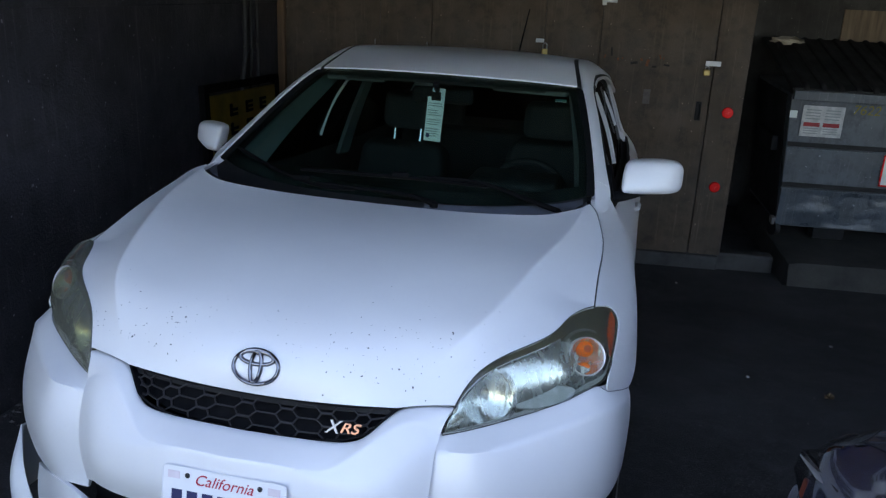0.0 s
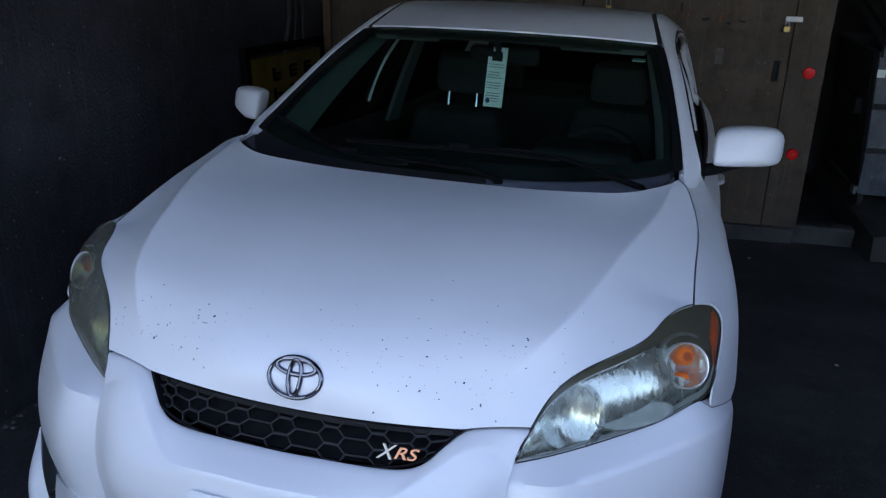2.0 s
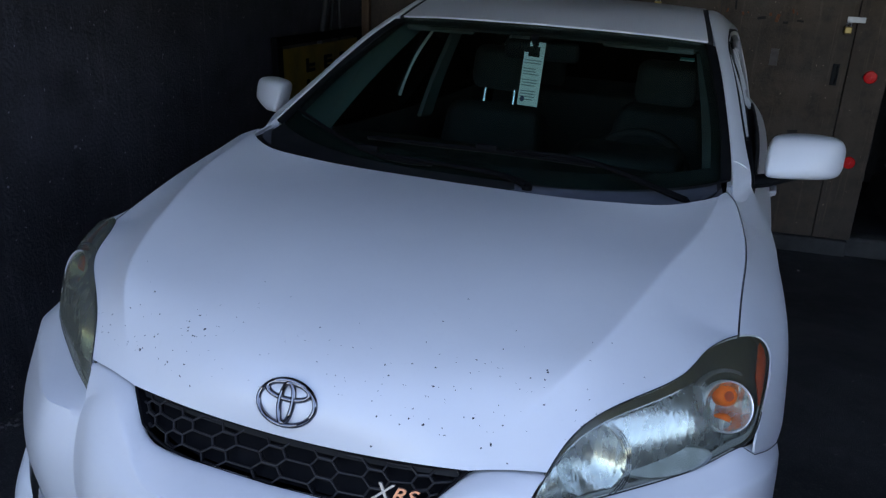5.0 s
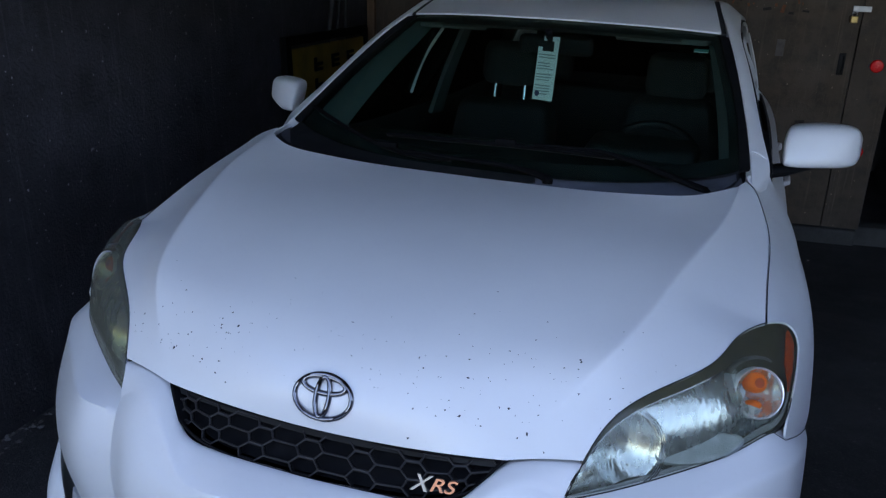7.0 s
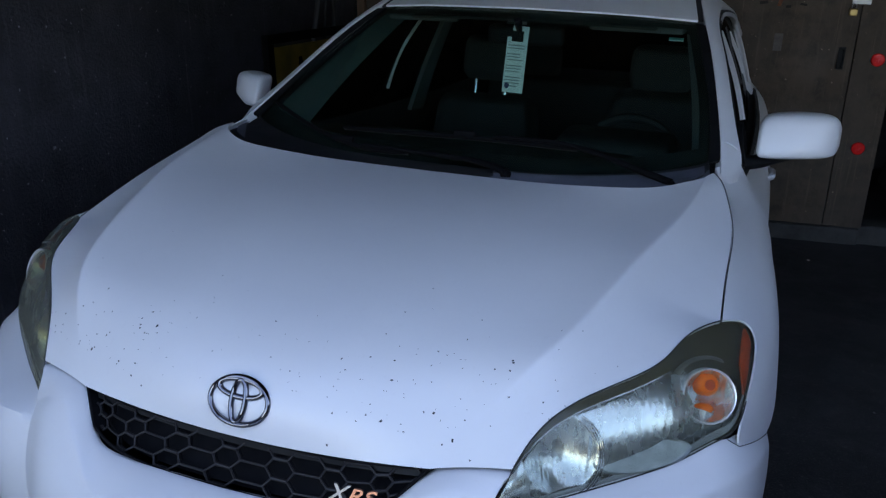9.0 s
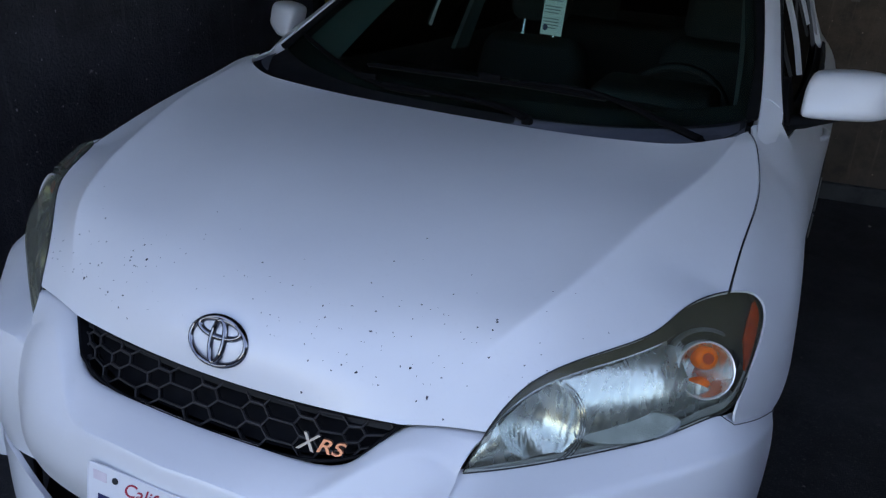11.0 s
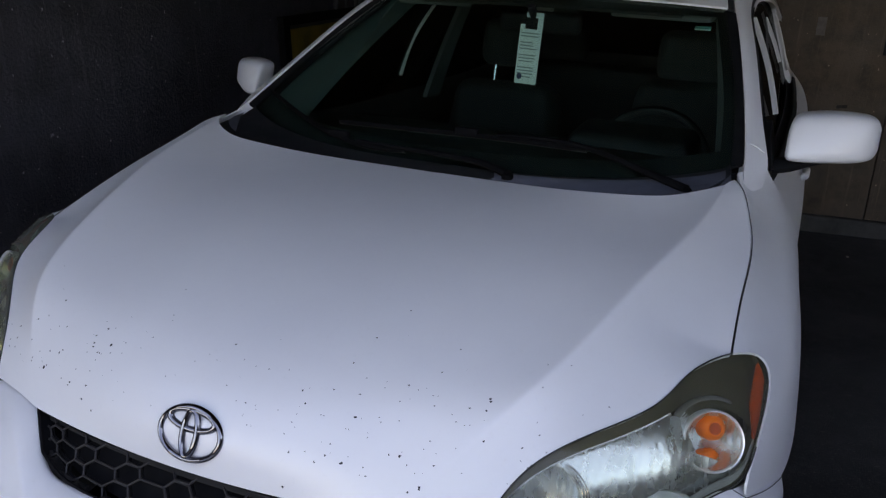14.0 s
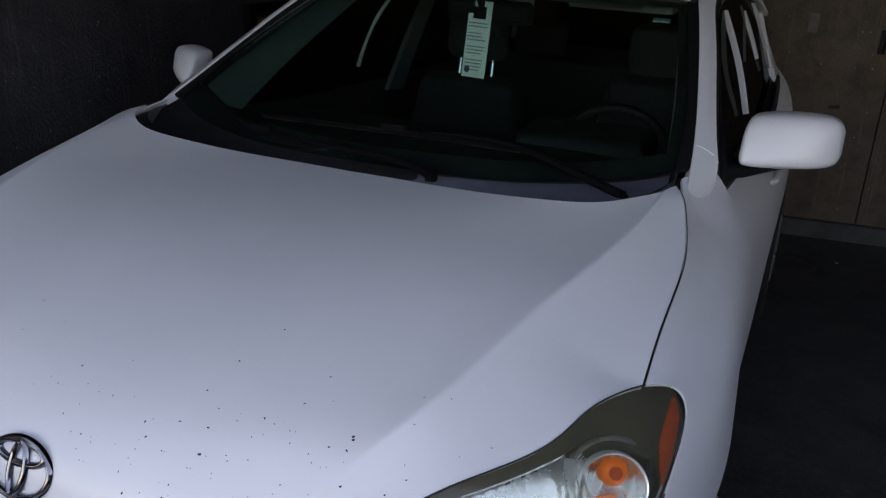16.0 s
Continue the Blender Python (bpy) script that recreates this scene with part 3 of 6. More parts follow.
def hood_edge(nu):
    """The hood's outer edge: along the head lamp, then along the gap beside the wing."""
    lamp = spline(LAMP_TOP, 113)[16:97] - (0.003, 0, 0.001)
    gap = chord_spline(HOOD_GAP, (0, 0.29, 0.65, 0.84, 0.93, 1.0), 81)
    u = np.linspace(0, 1, nu)
    runs = []
    for line in (lamp, gap):
        d = np.concatenate([[0], np.cumsum(np.linalg.norm(np.diff(line, axis=0), axis=1))])
        runs.append((d / d[-1], line))
    out = np.empty((nu, 3))
    for i, f in enumerate(u):
        far, line = runs[0] if f < 0.5 else runs[1]
        w = f * 2 if f < 0.5 else f * 2 - 1
        out[i] = [np.interp(w, far, line[:, c]) for c in range(3)]
    return out


def hood_half(nu, nmid, nside):
    """Half of the hood: a shallow hollow rising to a rounded crest, then a flank that flattens outward."""
    centre, crest, edge = chord_spline(HOOD_CENTRE, HOOD_KNOTS, nu), chord_spline(HOOD_CREST, HOOD_KNOTS, nu), hood_edge(nu)
    rear = spline(HOOD_REAR, 121)
    f, g = np.linspace(0, 1, 181), np.linspace(0, 1, 61)[1:]
    kernel = np.exp(-0.5 * (np.arange(-9, 10) / HOOD_ROUND) ** 2)
    kernel /= kernel.sum()
    a = np.round((1 - (1 - np.linspace(0, 1, nmid)) ** 1.5) * 180).astype(int)
    b = 180 + np.round(np.linspace(0, 1, nside) ** 1.3 * 60).astype(int)
    rows = []
    for i in range(nu):
        u = i / (nu - 1)
        c, k, e = centre[i], crest[i], edge[i]
        x = k[0] * f
        y = c[1] + (k[1] - c[1]) * f * f
        z = c[2] + (k[2] - c[2]) * f * f - HOOD_HOLLOW * min(1, u / 0.10) * 12.2 * f**4 * (1 - f)
        late = max(0.0, (u - 0.70) / 0.30) ** 2
        if late:
            xr = rear[-1, 0] * f
            y1, z1 = (np.interp(xr, rear[:, 0], rear[:, n]) for n in (1, 2))
            last = centre[-1] + (crest[-1] - centre[-1]) * (f * f)[:, None]
            y = y + late * (y1 - last[:, 1])
            z = z + late * (z1 - last[:, 2] + HOOD_HOLLOW * 12.2 * f**4 * (1 - f))
        flank = k + (e - k) * g[:, None]
        flank[:, 2] = k[2] + (e[2] - k[2]) * (0.30 * g + 0.70 * (1 - (1 - g) ** 2.5))
        row = np.concatenate([np.stack([x, y, z], 1), flank])
        zz = row[:, 2]
        long = np.concatenate([zz[9:0:-1], zz, 2 * zz[-1] - zz[-2:-11:-1]])
        soft = np.convolve(long, kernel, "valid")
        hold = np.minimum(1, np.arange(len(zz))[::-1] / 20)
        row[:, 2] = zz + (soft - zz) * hold
        rows.append(np.concatenate([row[a], row[b][1:]]))
    return np.array(rows)


def lamp_point(s, t, depth=0.0):
    """A place on the head lamp: s from its inner tip outward, t from its lower to its upper edge, depth into the lamp."""
    lo, hi = LAMP_DENSE
    i = min(max(s, 0), 1) * (len(lo) - 1)
    j = min(int(i), len(lo) - 2)
    p = (lo[j] * (1 - i + j) + lo[j + 1] * (i - j)) * (1 - t) + (hi[j] * (1 - i + j) + hi[j + 1] * (i - j)) * t
    bulge = float(np.interp(s, (0, 0.15, 0.3, 0.5, 0.7, 0.82, 0.92, 1.0), (0.004, 0.013, 0.019, 0.025, 0.031, 0.033, 0.028, 0.014))) * 4 * t * (1 - t)
    out = Vector((0.45, -0.80, 0.35)).normalized()
    return Vector(p) + out * (bulge - depth)


LAMP_DENSE = spline(LAMP_LOW, 57), spline(LAMP_TOP, 57)


def lamp_strip(nu, nv, depth, low, high, s0=0.0, s1=1.0):
    """A piece of the lamp's inside between two edges t = low(s) and t = high(s)."""
    rows = []
    for i in range(nu):
        row = []
        for j in range(nv):
            s = s0 + (s1 - s0) * j / (nv - 1)
            t = low(s) + (high(s) - low(s)) * i / (nu - 1)
            row.append(lamp_point(s, t, depth))
        rows.append(row)
    return np.array(rows)


def aimed(at, aim):
    """A pose at a place whose z looks along aim and whose y stays upright."""
    z = Vector(aim).normalized()
    x = Vector((0, 0, 1)).cross(z).normalized()
    y = z.cross(x)
    return Matrix(((x.x, y.x, z.x, at[0]), (x.y, y.y, z.y, at[1]), (x.z, y.z, z.z, at[2]), (0, 0, 0, 1)))


def ring_of(profile, m, sides):
    """A closed ring turned about z from its cross-section."""
    bm = bmesh.new()
    rows = [[bm.verts.new(m @ Vector((r * math.cos(a), r * math.sin(a), h))) for r, h in profile] for a in (2 * math.pi * k / sides for k in range(sides))]
    n = len(profile)
    for p, q in zip(rows, rows[1:] + rows[:1]):
        for i in range(n):
            bm.faces.new((p[i], p[(i + 1) % n], q[(i + 1) % n], q[i]))
    return bm


def arc(m, r, a0, a1, z=0.0, squash=1.0, n=24):
    return [m @ Vector((r * math.cos(radians(a)), squash * r * math.sin(radians(a)), z)) for a in np.linspace(a0, a1, n)]


def build_headlamp(car, side):
    lamp = empty("headlight")
    lamp.parent = car
    if side < 0:
        lamp.matrix_basis = Matrix.Diagonal((-1, 1, 1, 1))
    tagged(lamp, "yellowed clear headlight with chrome bowls and amber indicator")
    one, front = (lambda s: 1.0), (0.4, -0.8, 0.3)
    lens = LENS if side > 0 else DULLLENS
    sheet("housing", lamp_strip(10, 40, 0.085, lambda s: 0.0, one), 0.004, OLIVE, lamp, "dark olive lamp housing", front)
    edge = [(i / 48, 1.0) for i in range(49)] + [(1.0, 1 - i / 10) for i in range(1, 11)] + [(1 - i / 48, 0.0) for i in range(1, 49)]
    bm = bmesh.new()
    outer = [bm.verts.new(lamp_point(s, t, 0.010)) for s, t in edge]
    inner = [bm.verts.new(lamp_point(s, t, 0.088)) for s, t in edge]
    for a in range(len(edge)):
        b = (a + 1) % len(edge)
        bm.faces.new((outer[a], outer[b], inner[b], inner[a]))
    part("rim", bm, OLIVE, lamp, "dark olive inner rim of the lamp", smooth=True)
    brow = lambda s: float(np.interp(s, (0, 0.1, 0.2, 0.3, 0.45, 0.55, 0.60), (0.95, 0.93, 0.90, 0.885, 0.875, 0.875, 0.86)))
    sheet("bezel", lamp_strip(8, 60, 0.010, brow, lambda s: 0.985, 0.05, 0.64), 0.003, OLIVE, lamp, "olive brown bezel along the lamp's top", front)
    # the highlight on the bezel's lower edge, modelled as a thin chrome tube
    part("bezel_edge", tube([lamp_point(s, brow(s), 0.009) for s in np.linspace(0.05, 0.60, 30)], 0.0013, 6), CHROME, lamp, "thin chrome line drawn as the bezel's highlight", smooth=True)
    out = Vector((0.45, -0.80, 0.35)).normalized()
    across = Vector((0.75, 0.66, 0.0)).normalized()
    bowls = ((Vector((0.548, 0.236, 0.750)), 0.066, 0.046), (Vector((0.690, 0.352, 0.806)), 0.034, 0.0))

    def depth_at(q):
        """How far the plated reflector lies behind the lens: two fluted bowls in a shallow tray."""
        d, near = 0.026 + 0.010 * max(0.0, 1 - (q - Vector((0.757, 0.428, 0.822))).length / 0.080), 1.0
        for c, r, deep in bowls:
            off = q - c
            f = (off - out * off.dot(out)).length / r
            if f < 1:
                d += deep * (1 - f * f)
            near = min(near, f)
        c0, in_bowl = bowls[0][0], (q - bowls[0][0] - out * (q - bowls[0][0]).dot(out)).length < bowls[0][1]
        wide = 0.0085 if in_bowl else 0.011
        k = q.dot(across) / wide % 1.0
        low = max(0.0, min(1.0, (c0[2] - q.z) / 0.03 + 0.4))
        return d + (0.0030 * (1 - near**4) * low if in_bowl else 0.0004 * max(0.0, min(1.0, (q.x - 0.62) / 0.05))) * abs(2 * k - 1)

    last = lambda t: float(np.interp(t, (0, 0.12, 0.22, 0.4, 0.6, 0.75, 0.86), (0.86, 0.83, 0.75, 0.670, 0.655, 0.662, 0.615)))
    rows = []
    for i in range(40):
        row = []
        for j in range(150):
            t = 0.04 + 0.90 * i / 39
            s = 0.035 + (last(t) - 0.035) * j / 149
            t = 0.04 + (brow(s) - 0.03) * i / 39
            q = lamp_point(s, t)
            row.append(q - out * depth_at(q))
        rows.append(row)
    sheet("reflector", np.array(rows), 0.002, REFLECTOR, lamp, "fluted chrome reflector with two bowls", front)
    sheet("inner_floor", lamp_strip(6, 60, 0.012, lambda s: 0.01, lambda s: float(np.interp(s, (0, 0.1, 0.3, 0.5, 0.7, 0.85, 1), (0.10, 0.07, 0.05, 0.05, 0.08, 0.08, 0.06))), 0.03, 0.90), 0.003, LAMPTRAY, lamp, "dull grey lower tray of the lamp", front)
    m = aimed(bowls[0][0] - out * 0.020, out)
    for r, z in ((0.0660, 0.004), (0.0705, 0.003), (0.0750, 0.001)):
        part("bright_arc", tube(arc(m, r, -62, 58, z), 0.0012, 6), CHROME, lamp, smooth=True)
    m = aimed(bowls[1][0] - out * 0.030, out)
    part("bulb_shield", lathe([(0.0, 0.002), (0.004, 0.0), (0.006, -0.005), (0.006, -0.020)], m, 20), CHROME, lamp, smooth=True)
    m = aimed((0.664, 0.330, 0.733), (0.40, -0.72, 0.56))
    part("lower_scoop", lathe([(0.0, -0.016), (0.020, -0.0145), (0.038, -0.009), (0.052, 0.0), (0.0555, 0.0015), (0.058, 0.0)], m @ pose(0, 0, 0, 0, 0, 8) @ Matrix.Diagonal((1.55, 0.46, 1.0, 1)), 36), SCOOP, lamp, "grey oval scoop", smooth=True)
    # indicator in its olive shroud
    spot = Vector((0.753, 0.451, 0.810))
    m = aimed(spot, (0.40, -0.84, 0.36)) @ Matrix.Diagonal((1.12, 1.12, 1.12, 1))
    hole = Vector((-0.04, -0.91, 0.40)).normalized()
    bm = bmesh.new()
    net = [[bm.verts.new(lamp_point(0.60 + 0.395 * j / 47, 0.01 + 0.985 * i / 39, 0.022 + 0.010 * math.sin(3.0 * i / 39))) for j in range(48)] for i in range(40)]
    for i in range(39):
        for j in range(47):
            q = [net[i][j], net[i + 1][j], net[i + 1][j + 1], net[i][j + 1]]
            off = sum((v.co for v in q), Vector()) / 4 - spot
            s, t = 0.60 + 0.395 * (j + 0.5) / 47, 0.01 + 0.985 * (i + 0.5) / 39
            if (off - hole * off.dot(hole)).length > 0.0525 and s > last(min(t, 0.86)) + 0.01:
                bm.faces.new(q)
    bmesh.ops.delete(bm, geom=[v for v in bm.verts if not v.link_faces], context="VERTS")
    part("shroud", bm, OLIVE, lamp, "olive brown shroud round the indicator", smooth=True)
    part("shroud_step", tube(arc(m, 0.060, 62, 150, -0.006), [0.002] + [0.007] * 22 + [0.002], 8, flat=0.3), GREYOLIVE, lamp, "grey arc above the indicator", smooth=True)
    part("indicator_bowl", lathe([(0.003, -0.040), (0.018, -0.034), (0.031, -0.017), (0.0415, 0.0)], m, 36, True), REFLECTOR, lamp, smooth=True)
    part("indicator_ring", ring_of([(0.0405, -0.002), (0.0410, 0.005), (0.0428, 0.006), (0.0440, 0.003), (0.0442, -0.012)], m, 48), RINGSILVER, lamp, "bright ring", smooth=True)
    for r in (0.0485, 0.0520, 0.0555):
        part("ring_step", tube(arc(m, r, 135, 225, -0.002), 0.0009, 6), DULLCHROME, lamp, smooth=True)
    part("indicator_bulb", lathe([(0.006, 0.000), (0.010, 0.002), (0.015, -0.001), (0.0185, -0.010), (0.019, -0.026)], m @ Matrix.Translation((0.004, 0.017, -0.004)), 24), AMBER, lamp, "amber bulb", smooth=True)
    part("bulb_socket", lathe([(0.0, 0.001), (0.0085, 0.0005), (0.009, -0.003)], m @ Matrix.Translation((0.004, 0.017, -0.003)), 16), AMBERDIM, lamp, smooth=True)
    # the bulb's reflection low in the bowl, put in as a solid amber piece
    part("amber_patch", lathe([(0.0, 0.003), (0.009, 0.002), (0.015, -0.003), (0.016, -0.010)], m @ Matrix.Translation((-0.003, -0.023, -0.014)) @ pose(0, 0, 0, 0, 0, 8) @ Matrix.Diagonal((1.15, 0.65, 1, 1)), 20), AMBER, lamp, "amber piece painted as the bulb's glint in the bowl", smooth=True)
    strip = []
    for i in range(24):
        t = 0.04 + 0.72 * i / 23
        a = float(np.interp(t, (0.04, 0.15, 0.35, 0.5, 0.6, 0.7, 0.76), (0.905, 0.888, 0.878, 0.876, 0.898, 0.945, 0.972)))
        b = float(np.interp(t, (0.04, 0.3, 0.76), (0.955, 0.990, 0.995)))
        strip.append([lamp_point(a + (b - a) * j / 5, t, 0.012) for j in range(6)])
    sheet("side_marker", np.array(strip), 0.003, AMBERDIM, lamp, "orange side marker strip", (0.7, -0.6, 0.2))
    sheet("lens", lamp_strip(18, 60, 0.0, lambda s: 0.0, one), 0.003, lens, lamp, "hazed clear lens", front)
    part("seal", tube([lamp_point(s, 0.0, 0.001) for s in np.linspace(0.90, 0, 45)] + [lamp_point(s, 1.0, 0.001) for s in np.linspace(0, 0.86, 45)], 0.0013, 6), RUBBER, lamp, "black lamp seal", smooth=True)
    return lamp


def grille_point(s, t, depth=0.0):
    """s from the car's right to its left (-1 to 1), t from the lower to the upper edge."""
    a = abs(s)
    top = spline([(0, 0.132, 0.708), (0.12, 0.134, 0.709), (0.24, 0.139, 0.714), (0.347, 0.153, 0.724)], 33)
    low = spline([(0, 0.078, 0.638), (0.13, 0.081, 0.639), (0.235, 0.092, 0.649), (0.300, 0.112, 0.671)], 33)
    i = a * 32
    j = min(int(i), 31)
    p = (low[j] + (low[j + 1] - low[j]) * (i - j)) * (1 - t) + (top[j] + (top[j + 1] - top[j]) * (i - j)) * t
    return Vector((p[0] * (1 if s >= 0 else -1), p[1] + depth, p[2]))


def build_grille(car):
    g = empty("grille")
    g.parent = car
    tagged(g, "black honeycomb grille with wide hexagons")
    back = np.array([[grille_point(s, t, 0.045) for s in np.linspace(-1.0, 1.0, 41)] for t in np.linspace(-0.15, 1.0, 6)])
    sheet("backing", back, 0.003, GRILLE, g, "black grille backing", (0, -1, 0.3))
    for e in (1, -1):
        wall = np.array([[grille_point(e, t, d) for t in np.linspace(-0.15, 1.0, 8)] for d in (0.004, 0.03, 0.055)])
        sheet("side_wall", wall, 0.003, GRILLE, g, outward=(-e, 0, 0))
    bm, ledge = bmesh.new(), bmesh.new()
    pitch, step = 0.090, 0.185

    def bar(x0, t0, x1, t1):
        ends = []
        for k in range(5):
            x, t = x0 + (x1 - x0) * k / 4, t0 + (t1 - t0) * k / 4
            wide = 0.300 + 0.047 * t
            if -0.12 <= t <= 1.0 and abs(x) <= wide:
                ends.append(grille_point(x / wide, t, 0.020))
        if len(ends) > 1:
            add_tube(bm, ends, 0.0022 if t0 != t1 or abs(x1 - x0) > 0.03 else 0.0034, 6)
            add_tube(ledge, [p + Vector((0, 0.007, -0.001)) for p in ends], 0.0022, 4)

    for r in range(-1, 7):
        for c in range(-6, 7):
            x, t = -0.016 + c * pitch + (pitch / 2 if r % 2 else 0.0), -0.08 + r * step
            flat, other = (0.042, 0.024) if r % 2 else (0.024, 0.042)
            bar(x - flat / 2, t, x + flat / 2, t)
            for dt in (-1, 1):
                bar(x + flat / 2, t, x + pitch / 2 - other / 2, t + dt * step)
    part("inner_ledge", ledge, GRILLE, g, "black inner ledge of the cells", smooth=True)
    part("honeycomb", bm, MESH, g, "charcoal honeycomb bars", smooth=True)
    edge = [grille_point(s, 1.0, 0.004) for s in np.linspace(-1, 1, 41)] + [grille_point(1, t, 0.004) for t in np.linspace(0.9, 0.1, 6)]
    edge += [grille_point(s, 0.0, 0.004) for s in np.linspace(1, -1, 41)] + [grille_point(-1, t, 0.004) for t in np.linspace(0.1, 0.9, 6)]
    part("surround", tube(edge + edge[:1], 0.003, 6, caps=False), GRILLE, g, smooth=True)
    return g


def ellipse_ring(bm, cx, cy, a, b, width, m, lean=0.0, sides=48):
    """A domed ring in the xy plane of m."""
    rings = []
    for k in range(sides):
        t = 2 * math.pi * k / sides
        row = []
        for f, h in ((0.0, -0.002), (0.15, 0.003), (0.5, 0.0050), (0.85, 0.003), (1.0, -0.002)):
            ra, rb = a - width * f, b - width * f
            x, y = ra * math.cos(t), rb * math.sin(t)
            row.append(bm.verts.new(m @ Vector((cx + x, cy + y, h))))
        rings.append(row)
    for p, q in zip(rings, rings[1:] + rings[:1]):
        for i in range(4):
            bm.faces.new((p[i], p[i + 1], q[i + 1], q[i]))
        bm.faces.new((p[4], p[0], q[0], q[4]))


def place_on_nose(x, y, z, back=20.0):
    """A pose whose x runs across the car, y up and z forward out of it, leaning back."""
    return pose(x, y, z, 90 - back, 0, 0)


def build_emblem(car):
    e = empty("emblem")
    e.parent = car
    tagged(e, "chrome oval emblem of interlocking rings")
    m = place_on_nose(0, 0.136, 0.777, 20)
    bm = bmesh.new()
    ellipse_ring(bm, 0, 0, 0.062, 0.0455, 0.0100, m)
    part("outer_ring", bm, DARKCHROME, e, smooth=True, sharp=60)
    bm = bmesh.new()
    ellipse_ring(bm, 0, 0.0215, 0.0485, 0.0215, 0.0118, m)
    part("cross_ring", bm, DARKCHROME, e, smooth=True, sharp=60)
    bm = bmesh.new()
    ellipse_ring(bm, 0, 0.0, 0.0185, 0.0415, 0.0105, m @ Matrix.Translation((0, 0, 0.0015)))
    part("upright_ring", bm, DARKCHROME, e, smooth=True, sharp=60)


def build_badge(car):
    b = empty("grille_badge")
    b.parent = car
    tagged(b, "small trim badge of chrome and copper letters")
    m = place_on_nose(0.214, 0.088, 0.681, 14) @ pose(0, 0, 0, 0, 12, 0)
    writing("chrome_letter", "X", 0.042, m @ Matrix.Diagonal((1.0, 1, 1, 1)), LETTER, b, 0.003, 0.3, bold=0.0003)
    m = place_on_nose(0.252, 0.096, 0.679, 14) @ pose(0, 0, 0, 0, 14, 0)
    writing("copper_letters", "RS", 0.033, m @ Matrix.Diagonal((1.25, 1, 1, 1)), COPPER, b, 0.003, 0.3, bold=0.0003)


def build_plate(car):
    p = empty("license_plate", None)
    p.parent = car
    tagged(p, "white licence plate with red script, screwed to bumper")
    m = place_on_nose(0, -0.0205, 0.498, 4)
    bm = box((0.305, 0.152, 0.002), (0, 0, 0), 0)
    bmesh.ops.bevel(bm, geom=[e for e in bm.edges if abs(e.verts[0].co.z - e.verts[1].co.z) > 0.001], offset=0.012, segments=5, profile=0.5, affect="EDGES")
    ob = part("plate", bm, PLATEWHITE, p)
    ob.matrix_basis = m
    rimpts = []
    for cx, cy, a0 in ((0.140, 0.064, 0), (-0.140, 0.064, 90), (-0.140, -0.064, 180), (0.140, -0.064, 270)):
        rimpts += [(cx + 0.0115 * math.cos(radians(a0 + a)), cy + 0.0115 * math.sin(radians(a0 + a)), 0.0012) for a in (0, 30, 60, 90)]
    ob = part("embossed_rim", tube(rimpts + rimpts[:1], 0.0014, 6, caps=False), PLATEWHITE, p, smooth=True)
    ob.matrix_basis = m
    writing("state_script", "California", 0.037, m @ Matrix.Translation((0.0, 0.050, 0.002)), INKRED, p, 0.0004, 0.35, "red script on the plate")
    for k in range(7):
        x = -0.114 + k * 0.038
        ob = part("number_bar", box((0.026, 0.066, 0.0012), (x, -0.012, 0.0022), 0.0005), INKBLUE, p)
        ob.matrix_basis = m
    for x in (-0.089, 0.089):
        ob = part("bolt", lathe([(0.006, 0.001), (0.006, 0.003), (0.004, 0.005), (0.0, 0.0055)], Matrix.Translation((x, 0.057, 0)), 16), RUBBER, p, "dark bolt head", smooth=True)
        ob.matrix_basis = m
    for x in (-0.123, 0.123):
        ob = part("sticker_frame", box((0.030, 0.018, 0.0006), (x, 0.055, 0.0016), 0.0002), plain("pale_sticker", (0.7, 0.62, 0.66), 0.5), p)
        ob.matrix_basis = m


